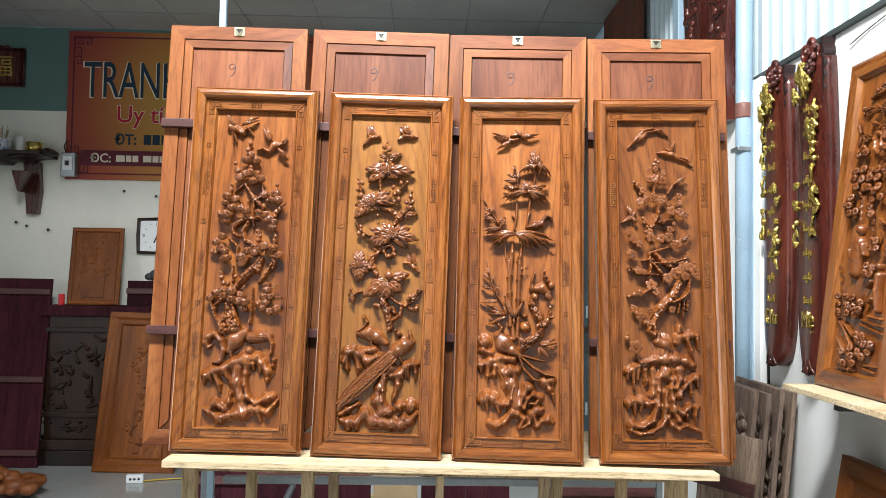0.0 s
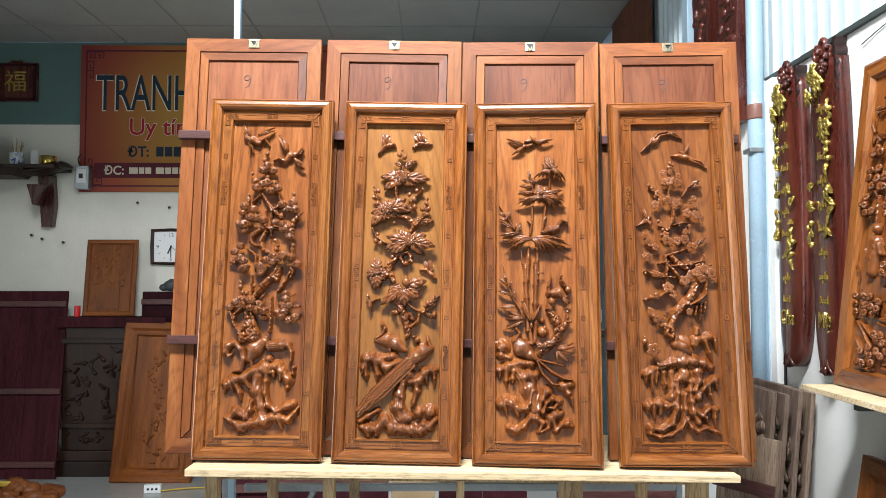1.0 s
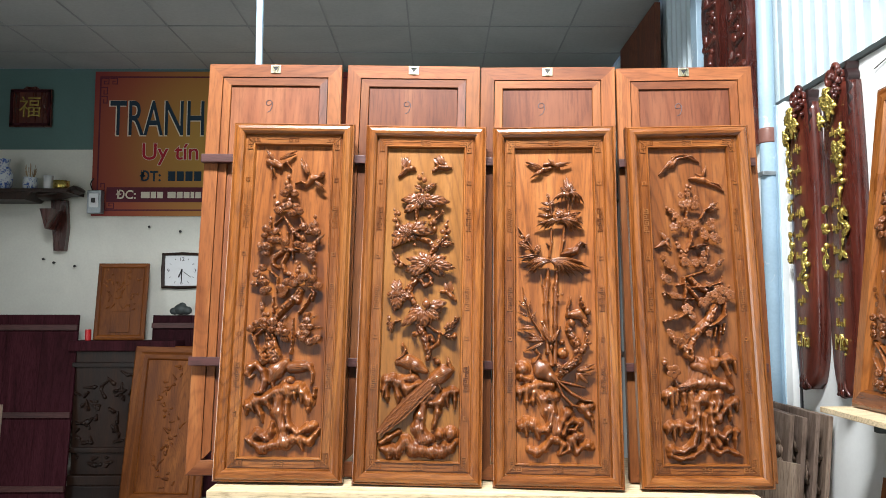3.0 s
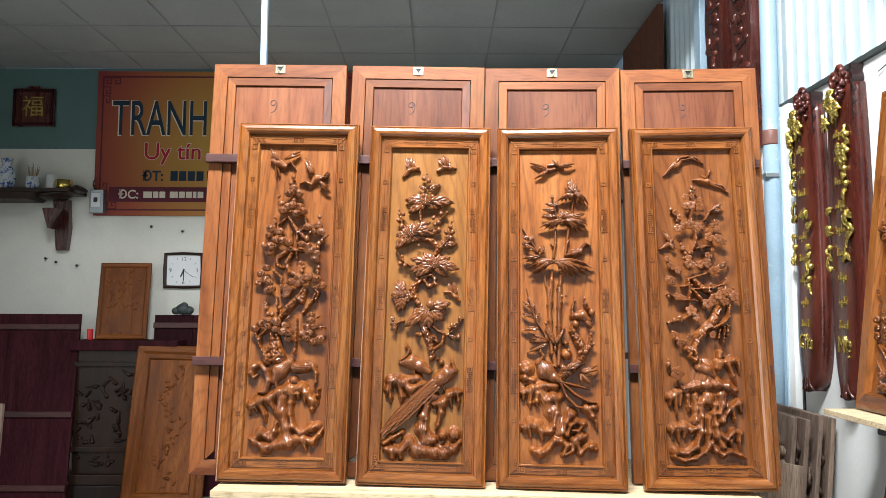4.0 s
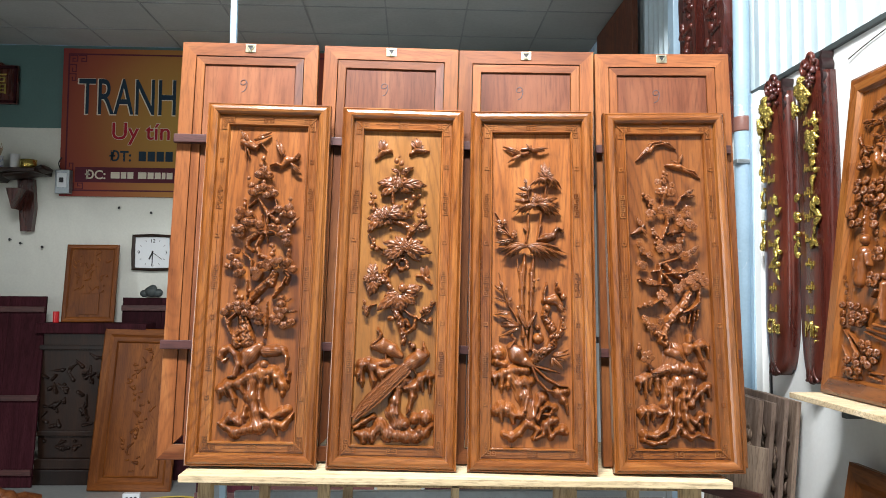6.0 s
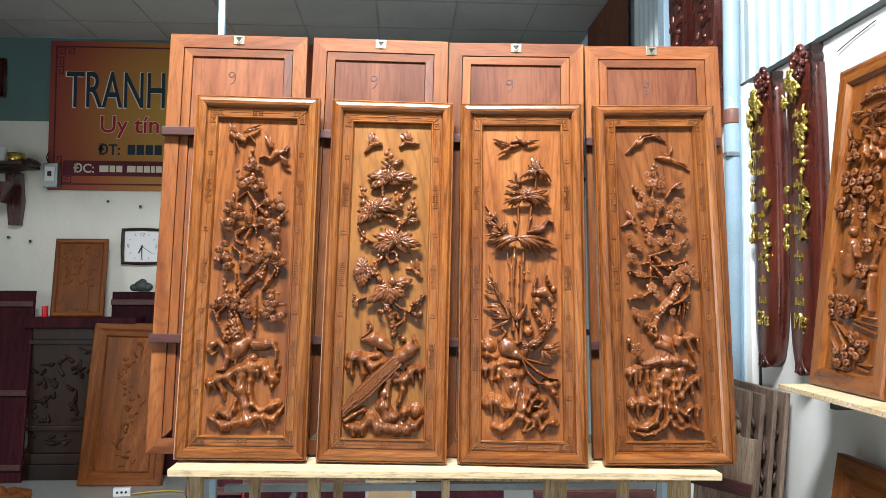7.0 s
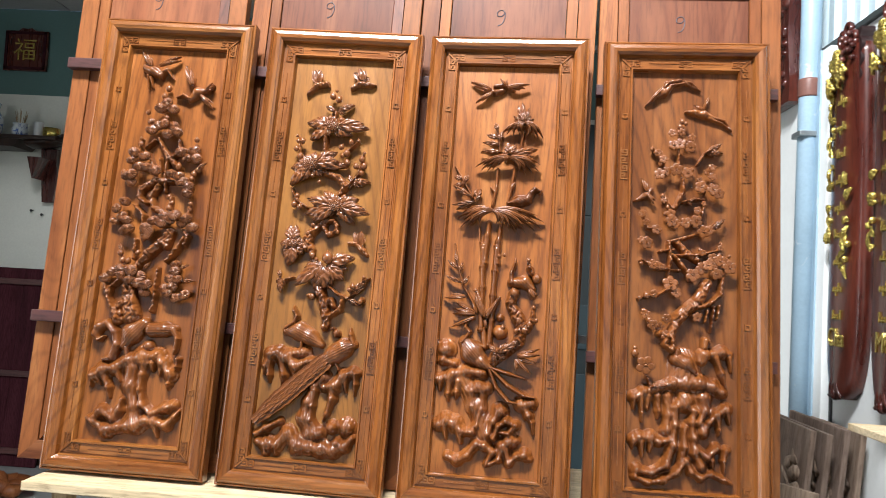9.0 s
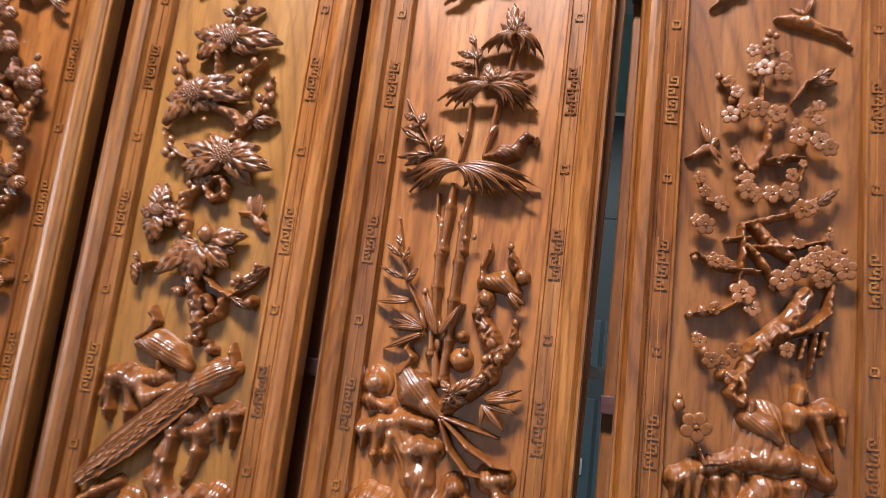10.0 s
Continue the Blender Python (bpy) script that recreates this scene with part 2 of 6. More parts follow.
def words(name, body, size, mat, parent, m, depth=0.002, stretch=1.0, align="CENTER", fat=0.0):
    """Lettering in the built-in font as a solid mesh; it stands in x and z and faces -y."""
    cu = bpy.data.curves.new(name, "FONT")
    cu.body, cu.size, cu.extrude, cu.align_x, cu.offset = body, size, depth, align, fat
    tmp = new(name + "_curve", cu)
    me = bpy.data.meshes.new_from_object(tmp.evaluated_get(bpy.context.evaluated_depsgraph_get()))
    bpy.data.objects.remove(tmp)
    me.transform(Matrix.Rotation(radians(90), 4, "X") @ Matrix.Diagonal((stretch, 1, 1, 1)))
    me.materials.clear()
    me.materials.append(mat)
    ob = new(name, me)
    ob.parent, ob.matrix_basis = parent, m
    return ob


# ---- the workshop ----
def setting(name, bm, mat, label, category):
    return tagged(part(name, bm, mat), label, category, kind="structure")


X0, X1, Y0, Y1, ZC = -4.9, 1.46, -2.6, 6.70, 3.64
setting("floor", box(X0 - 0.2, X1 + 0.2, Y0 - 0.2, Y1 + 0.2, -0.12, 0), M_floor, "glossy grey tiled workshop floor", "floor")
setting("wall_back_lower", box(X0, X1, Y1, Y1 + 0.2, 0, 2.92), M_wall, "stained cream plaster back wall", "wall")
setting("wall_back_upper", box(X0, X1, Y1 + 0.003, Y1 + 0.2, 2.92, ZC), M_teal, "dull teal painted band of the back wall", "wall")
# Side wall out of view; its opening is added for the side fill lamp.
bm = bmesh.new()
for b in ((Y0, -0.65, 0, 4.9), (2.05, Y1 + 0.2, 0, 4.9), (-0.65, 2.05, 0, 0.55), (-0.65, 2.05, 3.25, 4.9)):
    box(X0 - 0.2, X0, *b, bm=bm)
setting("wall_left", bm, M_low_bounce, "unseen dark brown side wall with an added opening", "wall")
setting("wall_right", box(X1, X1 + 0.2, Y0, Y1 + 0.2, 0, 2.43), M_white_wall, "whitewashed masonry side wall with chipped paint", "wall")


def corrugated(y0, y1, z0, z1, x):
    """Trapezoid ribs 10 cm apart, as sheet 6 mm deep."""
    ys, out = y0, []
    while ys < y1:
        out += [(ys, 0.0), (ys + 0.05, 0.0), (ys + 0.062, -0.018), (ys + 0.088, -0.018)]
        ys += 0.1
    line = [(x + d, y) for y, d in out]
    back = [(px + 0.004, py) for px, py in reversed(line)]
    return loft([[(px, py, z) for px, py in line + back] for z in (z0, z1)])


setting("wall_right_sheet", corrugated(Y0, Y1, 2.445, 4.9, X1 + 0.045), M_sheet, "pale blue corrugated metal wall sheet", "wall")
setting("wall_ledge", box(X1 - 0.014, X1 + 0.06, Y0, Y1, 2.425, 2.447, 0.003), M_dark_metal, "dark dusty ledge along the wall top", "ledge")
setting("ceiling", box(X0, X1, 3.4, Y1, ZC, ZC + 0.06), M_ceiling, "grey suspended ceiling of square boards", "ceiling")
bm = bmesh.new()
for k in range(-8, 4):
    box(-0.271 + 0.6 * k - 0.006, -0.271 + 0.6 * k + 0.006, 3.4, Y1, ZC - 0.004, ZC + 0.004, bm=bm)
for k in range(-3, 2):
    box(X0, X1, 5.642 + 0.6 * k - 0.006, 5.642 + 0.6 * k + 0.006, ZC - 0.005, ZC + 0.003, bm=bm)
setting("ceiling_grid", bm, M_tbar, "thin joints of the suspended ceiling", "ceiling")
setting("ceiling_bulkhead", box(X0, X1, 3.3, 3.4, ZC, 4.9), M_ceiling, "bulkhead above the suspended ceiling", "ceiling")
bm = bmesh.new()
for a in ((X0, X1 + 0.2, Y0, -0.1), (X0, X1 + 0.2, 0.6, 3.4), (X0, -1.2, -0.1, 0.6), (0.4, X1 + 0.2, -0.1, 0.6)):
    box(*a, 4.9, 4.96, bm=bm)
setting("ceiling_front_roof", bm, M_low_bounce, "metal roof with a skylight opening", "ceiling")
bm = bmesh.new()
for a in ((X0, -3.6, 0, 4.9), (1.2, X1 + 0.2, 0, 4.9), (-3.6, 1.2, 3.3, 4.9)):
    box(a[0], a[1], Y0 - 0.2, Y0, a[2], a[3], bm=bm)
setting("wall_front", bm, M_low_bounce, "front wall with a wide open gateway", "wall")
bm = lathe([(0.036, 0), (0.036, 4.9)], 20)
bm.transform(Matrix.Translation((1.405, 3.36, 0)))
pipe = thing("wall_pipe", pose(0, 0, 0), "pale blue painted upright pipe with brown tape, beside the wall", "pipe")
part("pipe", bm, M_blue, pipe, smooth=True)
tape = lathe([(0.0375, 2.262), (0.0385, 2.268), (0.0385, 2.322), (0.0375, 2.328)], 20)
tape.transform(Matrix.Translation((1.405, 3.36, 0)))
part("tape", tape, M_tape, pipe, "brown adhesive tape round the pipe", True)
part("clamp", box(1.36, 1.452, 3.318, 3.40, 2.115, 2.135, 0.004), M_steel, pipe, "grey metal pipe clamp")
column = thing("wall_pilaster", pose(0, 0, 0), "narrow peeling white and blue pilaster on the wall", "pilaster", kind="structure")
part("pilaster", box(1.425, 1.46, 3.24, 3.46, 0, 2.42, 0.004), M_white_wall, column)
part("blue_strip", box(1.418, 1.4245, 3.30, 3.45, 0, 2.42), M_blue, column)
# Solid black strip put in for the shade inside the wall crack.
part("crack_shade", box(1.452, 1.4595, 3.226, 3.2385, 0, 2.42), M_black, column)


# ---- carved panels ----
W, H = 0.364, 1.051
PROFILE = [(0, 0), (0, 0.030), (0.001, 0.033), (0.004, 0.0345), (0.006, 0.033), (0.007, 0.036), (0.012, 0.0425), (0.020, 0.044), (0.027, 0.042), (0.0325, 0.036),
           (0.034, 0.029), (0.036, 0.024), (0.0385, 0.024), (0.0395, 0.0262), (0.0600, 0.0255), (0.0615, 0.030), (0.0645, 0.030), (0.0665, 0.025), (0.0690, 0.010), (0.0690, 0.0)]


def mitred(profile, length):
    """One frame member along x, outer edge at z = 0, with mitred ends."""
    bm = bmesh.new()
    rows = [[bm.verts.new((s, -w, s)), bm.verts.new((length - s, -w, s))] for s, w in profile]
    for a, b in zip(rows, rows[1:] + rows[:1]):
        bm.faces.new((a[0], a[1], b[1], b[0]))
    bm.faces.new([r[0] for r in rows][::-1])
    bm.faces.new([r[1] for r in rows])
    return bm


def frame_members(owner, w, h, profile, mat_v, mat_h):
    for name, length, m, mat in (("bottom_rail", w, pose(0, 0, 0), mat_h), ("top_rail", w, pose(w, 0, h, 0, 180, 0), mat_h),
                                 ("left_stile", h, pose(0, 0, h, 0, 90, 0), mat_v), ("right_stile", h, pose(w, 0, 0, 0, -90, 0), mat_v)):
        bm = mitred(profile, length)
        bm.transform(m)
        part(name, bm, mat, owner)


def bars(steps, width, depth, bm, m):
    """Raised fretwork: straight bars between grid points."""
    for (xa, za), (xb, zb) in steps:
        own = box(min(xa, xb) - width / 2, max(xa, xb) + width / 2, -depth, 0.001, min(za, zb) - width / 2, max(za, zb) + width / 2)
        own.transform(m)
        merge(bm, own)


def path_steps(pts):
    return list(zip(pts, pts[1:]))


KEY = [(0.0, 0.0), (0.0135, 0.0), (0.0135, 0.0122), (0.0045, 0.0122), (0.0045, 0.006), (0.0092, 0.006)]


def fretwork(owner, w, h):
    """Key-pattern ornaments on the strip between the mouldings, joined by a thin raised line."""
    c = 0.0495
    for side in (0, 1):
        x = c if side == 0 else w - c
        flip = pose(x, -0.0258, 0) @ Matrix.Diagonal((1 if side == 0 else -1, 1, 1, 1))
        for z in (0.284, 0.505, 0.728):
            bm = bmesh.new()
            for j in range(4):
                bars(path_steps(KEY), 0.0026, 0.0022, bm, flip @ Matrix.Translation((-0.0068, 0, z * h - 0.035 + 0.0180 * j)) @ (Matrix.Identity(4) if j % 2 else Matrix.Translation((0.0135, 0, 0)) @ Matrix.Diagonal((-1, 1, 1, 1))))
            bars([((0.0068, -0.035), (0.0068, 0.035))] if side else [((-0.0068, -0.035), (-0.0068, 0.035))], 0.0020, 0.0016, bm, pose(x, -0.0258, z * h))
            part("fret", bm, M_panel_v, owner)
        for z in (0.178, 0.393, 0.618, 0.833):
            bm = bmesh.new()
            q = 0.0048
            bars([((-q, -q), (q, -q)), ((q, -q), (q, q)), ((q, q), (-q, q)), ((-q, q), (-q, -q))], 0.0026, 0.0022, bm, pose(x, -0.0258, z * h))
            part("fret_ring", bm, M_panel_v, owner)
        bm = box(x - 0.0007, x + 0.0007, -0.0272, -0.0254, 0.11, h - 0.11)
        part("fret_line", bm, M_panel_v, owner)
    for z, up in ((c, 1), (h - c, -1)):
        bm = bmesh.new()
        for s in (-1, 1):
            bars(path_steps(KEY), 0.0026, 0.0022, bm, pose(w / 2, -0.0258, z - 0.005 * up) @ Matrix.Diagonal((s, 1, up, 1)))
        part("fret", bm, M_panel_v, owner)
        bm = box(0.1, w - 0.1, -0.0272, -0.0254, z - 0.0007, z + 0.0007)
        part("fret_line", bm, M_panel_h, owner)
        for s in (0, 1):
            bm = bmesh.new()
            m = pose(c if s == 0 else w - c, -0.0258, z) @ Matrix.Diagonal((1 if s == 0 else -1, 1, up, 1))
            for a in (KEY, [(p, q) for q, p in KEY]):
                bars(path_steps([(p + 0.008 if a is KEY else p, q if a is KEY else q + 0.008) for p, q in a]), 0.0026, 0.0022, bm, m @ Matrix.Translation((-0.005, 0, -0.005)))
                bars(path_steps([(p + 0.022 if a is KEY else p, q if a is KEY else q + 0.022) for p, q in a]), 0.0026, 0.0022, bm, m @ Matrix.Translation((-0.005, 0, -0.005)))
            own = box(-0.012, 0.016, -0.0032, 0.001, -0.0013, 0.0013)
            own.transform(m @ Matrix.Translation((0, 0, 0)) @ pose(0, 0, 0, 0, -45, 0))
            merge(bm, own)
            part("fret_corner", bm, M_panel_v, owner)


def carved_panel(m, label, field, group="row of four carved panels"):
    p = thing("carved_artwork", m, label, "wood carving", group)
    frame_members(p, W, H, PROFILE, M_panel_v, M_panel_h)
    part("field", box(0.066, W - 0.066, -0.0151, -0.001, 0.066, H - 0.066), field, p, "smooth varnished backing board")
    fretwork(p, W, H)
    return p


LEAN = -6.1
ROW = [(-0.6807, 2.2327, 1.0519, 0.76, -0.4, "pine trees and standing birds"), (-0.2899, 2.2324, 1.0443, 1.16, -1.8, "large flowers over two long-tailed birds"),
       (0.1058, 2.2257, 1.0362, 0.22, -4.9, "palm fronds and bamboo over rocks"), (0.5181, 2.2103, 1.0343, -0.45, -3.1, "plum blossom tree on a rock")]
PANELS = [carved_panel(pose(x, y, z, LEAN, roll, yaw), "varnished orange-brown carved wooden panel with " + what, M_field_pale if "flowers" in what else M_field_dark if "plum" in what else M_field) for x, y, z, roll, yaw, what in ROW]

# ---- the row of unfinished panels behind, seen from the back ----
BW, BH = 0.419, 1.262


def unfinished_panel(m, dark_right):
    p = thing("unfinished_panel", m, "raw reddish wooden panel back with two battens and a brass hanger", "panel back", "row of panel backs")
    rim, inner = 0.043, 0.025
    frame_members(p, BW, BH, [(0, 0), (0, 0.0285), (0.0015, 0.030), (rim - 0.001, 0.030), (rim, 0.029), (rim, 0)], M_back_v, M_back_h)
    for name, length, at, mat in (("inner_rail", BW - 2 * rim - 0.004, pose(BW - rim - 0.002, 0, BH - rim - 0.002, 0, 180, 0), M_back_h), ("inner_stile", BH - 2 * rim - 0.004, pose(rim + 0.002, 0, BH - rim - 0.002, 0, 90, 0), M_back_v),
                                  ("inner_stile", BH - 2 * rim - 0.004, pose(BW - rim - 0.002, 0, rim + 0.002, 0, -90, 0), M_back_dark if dark_right else M_back_v)):
        bm = mitred([(0, 0.004), (0, 0.027), (inner - 0.0015, 0.027), (inner, 0.0255), (inner, 0.004)], length)
        bm.transform(at)
        part(name, bm, mat, p)
    edge = rim + 0.002 + inner + 0.0015
    part("field", box(edge, BW - edge, -0.021, -0.006, rim + 0.003, BH - edge), M_back_f, p, "figured flat reddish board")
    for z in (0.935, 0.315):
        part("batten", box(-0.004, BW - 0.012, -0.051, -0.0302, z, z + 0.026, 0.002), M_batten, p, "dark purple-brown batten")
    hx = BW * 0.5
    h = part("hanger", box(hx - 0.016, hx + 0.016, -0.0325, -0.030, BH - 0.03, BH - 0.003, 0.001), M_brass, p, "stamped brass hanger plate")
    # The hole is not cut: a black prism carries its shade.
    part("hole_shade", prism([(hx - 0.0095, BH - 0.009), (hx + 0.0095, BH - 0.009), (hx, BH - 0.023)], -0.0336, -0.0326), M_black, h, "black triangle standing in for the shaded hole")
    tri = [(hx - 0.012, -0.035, BH - 0.008), (hx + 0.012, -0.035, BH - 0.008), (hx + 0.003, -0.036, BH - 0.026), (hx - 0.003, -0.036, BH - 0.026), (hx - 0.012, -0.035, BH - 0.008)]
    part("ring", tube(tri, 0.0016, 6), M_brass, h)
    for s in (-0.009, 0.009):
        part("screw", lathe([(0.0028, 0), (0.002, 0.0015)], 8, m=pose(hx + s, -0.0325, BH - 0.006, 90, 0, 0)), M_steel, h)
    nine = curve_points([(0.012, 0, 0.026), (0.004, 0, 0.034), (-0.006, 0, 0.03), (-0.007, 0, 0.02), (0.003, 0, 0.018), (0.011, 0, 0.026), (0.011, 0, 0.014), (0.006, 0, 0.0), (-0.004, 0, -0.006)], 5)
    pen = tube([(q.x + hx - 0.02, -0.0215, q.z + BH - 0.15) for q in nine], 0.0011, 5)
    part("pencilled_number", pen, M_ink, p, "handwritten figure nine")
    return p


for x, y, z, roll, yaw, dark in ((-0.7833, 2.3157, 1.0514, 0.47, -0.4, True), (-0.364, 2.3154, 1.0483, 1.2, -1.8, True), (0.0600, 2.3127, 1.0400, 0.9, -4.2, False), (0.5079, 2.2993, 1.0335, -0.05, -3.1, False)):
    unfinished_panel(pose(x, y, z, LEAN + 0.8, roll, yaw), dark)

# ---- stand of planks and legs ----
TILT_T = 0.82
table = thing("trestle_table", pose(-0.672, 2.122, 1.0478, 0, TILT_T, 0), "rough trestle table with a raw plywood top", "table")
part("tabletop", box(0, 1.50, 0, 0.56, -0.019, 0, 0.002), M_ply, table, "pale raw plywood top with splintered edge")
part("apron", box(0.03, 1.44, 0.10, 0.13, -0.05, -0.0195, 0.002), M_leg, table)
for x, y, wd in ((0.04, 0.05, 0.036), (0.16, 0.3, 0.028), (0.365, 0.05, 0.032), (0.42, 0.22, 0.027), (0.735, 0.1, 0.022), (1.02, 0.05, 0.028), (1.068, 0.12, 0.028), (1.30, 0.3, 0.03), (1.38, 0.06, 0.055)):
    part("leg", box(x, x + wd, y, y + 0.04, -1.046 + 0.0143 * x, -0.0195, 0.002, m=pose(0, 0, 0, 0, 0, 0)), M_leg, table)
rack = thing("steel_rack", pose(0, 0, 0), "galvanised square tube rack behind the panels", "rack")
part("post", box(-0.648, -0.628, 2.48, 2.50, 0, 3.4, 0.002), M_blue, rack, "thin pale blue post")
part("post", box(0.80, 0.82, 2.60, 2.62, 0, 1.75, 0.002), M_steel, rack)
part("post", box(-0.70, -0.672, 2.60, 2.63, 0, 1.0, 0.002), M_steel, rack)
part("rail", box(-0.628, 0.80, 2.60, 2.625, 0.862, 0.885, 0.002), M_steel, rack)
part("rail", box(-0.628, 0.80, 2.48, 2.495, 2.12, 2.135, 0.002), M_steel, rack)
part("rail", box(-0.628, 0.80, 2.50, 2.515, 1.38, 1.40, 0.002), M_steel, rack)
part("brace", tube([(-0.62, 2.61, 0.35), (-0.40, 2.61, 0.86)], 0.011, 6), M_steel, rack)

# ---- back of the workshop ----
board = thing("shop_sign", pose(-3.06, 6.699, 2.335), "red and gold printed shop sign with dark lettering", "sign")
SW, SH = 2.3, 1.275


def sign_print():
    m, n, l, b = material("printed_sign")
    tc, sp = n.new("ShaderNodeTexCoord"), n.new("ShaderNodeSeparateXYZ")
    l.new(tc.outputs["Object"], sp.inputs[0])
    dist = n.new("ShaderNodeVectorMath")
    dist.operation = "DISTANCE"
    l.new(tc.outputs["Object"], dist.inputs[0])
    dist.inputs[1].default_value = (1.15, -0.02, 0.62)
    r = ramp(n, [(0.0, (0.52, 0.33, 0.06)), (0.5, (0.42, 0.19, 0.04)), (0.78, (0.33, 0.075, 0.03)), (1.0, (0.24, 0.03, 0.025))])
    div = n.new("ShaderNodeMath")
    div.operation = "DIVIDE"
    l.new(dist.outputs["Value"], div.inputs[0])
    div.inputs[1].default_value = 1.25
    l.new(div.outputs[0], r.inputs[0])
    l.new(r.outputs[0], b.inputs["Base Color"])
    b.inputs["Roughness"].default_value = 0.7
    return m


M_sign = sign_print()
M_navy = plain("navy_print", (0.012, 0.035, 0.06), 0.8, mottle=0.05, bumpy=0)
M_crimson = plain("crimson_print", (0.42, 0.012, 0.03), 0.8, mottle=0.05, bumpy=0)
M_maroon = plain("maroon_print", (0.11, 0.015, 0.03), 0.8, mottle=0.05, bumpy=0)
M_pale = plain("pale_print", (0.75, 0.68, 0.55), 0.8, mottle=0.05, bumpy=0)
part("sheet", box(0, SW, -0.022, 0, 0, SH, 0.003), M_sign, board)
part("address_band", box(0.13, SW - 0.1, -0.0235, -0.0221, 0.12, 0.25), M_maroon, board)
bm = bmesh.new()
q = 0.03
bars([((0.05, 0.05), (SW - 0.05, 0.05)), ((0.05, SH - 0.05), (SW - 0.05, SH - 0.05)), ((0.05, 0.05), (0.05, SH - 0.05)), ((SW - 0.05, 0.05), (SW - 0.05, SH - 0.05))], 0.013, 0.0015, bm, pose(0, -0.0221, 0))
for sx, sz in ((0.05, SH - 0.05), (0.05, 0.05)):
    up = -1 if sz > 0.5 else 1
    for k in range(2):
        bars(path_steps([(0, 0), (0.06, 0), (0.06, 0.05), (0.02, 0.05), (0.02, 0.025), (0.04, 0.025)]), 0.008, 0.0015, bm, pose(sx + 0.01 + 0.075 * k, -0.0221, sz + 0.012 * up) @ Matrix.Diagonal((1, 1, up, 1)))
        bars(path_steps([(0, 0), (0.05, 0), (0.05, 0.06), (0.02, 0.06), (0.02, 0.03)]), 0.008, 0.0015, bm, pose(sx + 0.01, -0.0221, sz + (0.012 + 0.08 * (k + 1)) * up) @ Matrix.Diagonal((1, 1, up, 1)))
part("border", bm, M_maroon, board)
words("title_edge", "TRANH", 0.445, M_pale, board, pose(0.128, -0.0225, 0.705), 0.0004, 0.562, "LEFT", 0.007)
words("title", "TRANH", 0.44, M_navy, board, pose(0.137, -0.0236, 0.71), 0.0004, 0.565, "LEFT", 0.002)
words("slogan_edge", "Uy tín", 0.205, M_pale, board, pose(0.42, -0.0225, 0.495), 0.0004, 1.0, "LEFT", 0.006)
words("slogan", "Uy tín", 0.205, M_crimson, board, pose(0.42, -0.0236, 0.495), 0.0004, 1.0, "LEFT", 0.002)
words("phone_caption", "ĐT:", 0.125, M_navy, board, pose(0.415, -0.0236, 0.305), 0.0004, 0.95, "LEFT", 0.003)
words("address_caption", "ĐC:", 0.105, M_pale, board, pose(0.215, -0.0246, 0.15), 0.0004, 1.0, "LEFT", 0.002)
for x, wd in ((0.66, 0.062), (0.735, 0.062), (0.81, 0.062), (0.885, 0.062), (0.975, 0.062), (1.05, 0.062)):
    part("number_bar", box(x, x + wd, -0.0235, -0.0222, 0.305, 0.39), M_navy, board)
for x, wd in ((0.43, 0.075), (0.515, 0.045), (0.57, 0.05), (0.66, 0.07), (0.74, 0.05), (0.80, 0.05), (0.86, 0.03), (0.90, 0.05)):
    part("address_bar", box(x, x + wd, -0.0248, -0.0236, 0.155, 0.21), M_pale, board)

plaque = thing("wall_plaque", pose(-3.795, 6.699, 3.115), "dark red wooden plaque with a gilded character", "plaque")
part("plate", box(0, 0.365, -0.03, 0, 0, 0.335, 0.006), M_rosewood, plaque)
bm = bmesh.new()
bars([((0.02, 0.02), (0.345, 0.02)), ((0.345, 0.02), (0.345, 0.315)), ((0.345, 0.315), (0.02, 0.315)), ((0.02, 0.315), (0.02, 0.02))], 0.02, 0.01, bm, pose(0, -0.03, 0))
part("rim", bm, M_purple, plaque)
part("crest", prism([(0.11, 0.335), (0.14, 0.36), (0.18, 0.352), (0.22, 0.36), (0.255, 0.335)], -0.025, -0.003), M_rosewood, plaque)
words("character", "福", 0.2, M_gold, plaque, pose(0.183, -0.034, 0.1), 0.004, 1.0, "CENTER")

meter = thing("switch_box", pose(-3.065, 6.676, 2.35), "grey electric switch box on the wall", "switch box")
part("case", box(0, 0.12, -0.07, 0, 0, 0.2, 0.006), M_steel, meter)
part("cover", box(0.02, 0.10, -0.078, -0.07, 0.05, 0.17, 0.004), M_white, meter)
part("lever", box(0.045, 0.075, -0.092, -0.078, 0.09, 0.13, 0.003), M_black, meter)
part("wire", tube(curve_points([(0.03, -0.03, 0.2), (0.01, -0.03, 0.26), (0.03, -0.02, 0.31)]), 0.005, 6), M_black, meter)

clock = thing("wall_clock", pose(-2.262, 6.699, 1.862), "square wall clock with brown wooden rim and white dial", "clock")
CWD, CHT = 0.168, 0.15
out = [(-CWD, -CHT), (0, -CHT - 0.008), (CWD, -CHT), (CWD + 0.006, 0), (CWD, CHT), (0, CHT + 0.008), (-CWD, CHT), (-CWD - 0.006, 0)]
part("rim", loft([[(x * s, y, z * s) for x, z in out] for s, y in ((1, 0), (1, -0.03), (0.94, -0.038), (0.86, -0.034), (0.85, -0.02), (0.85, 0.0))], closed=True), M_blackwood, clock)
part("dial", box(-0.145, 0.145, -0.018, -0.004, -0.13, 0.13), M_white, clock)
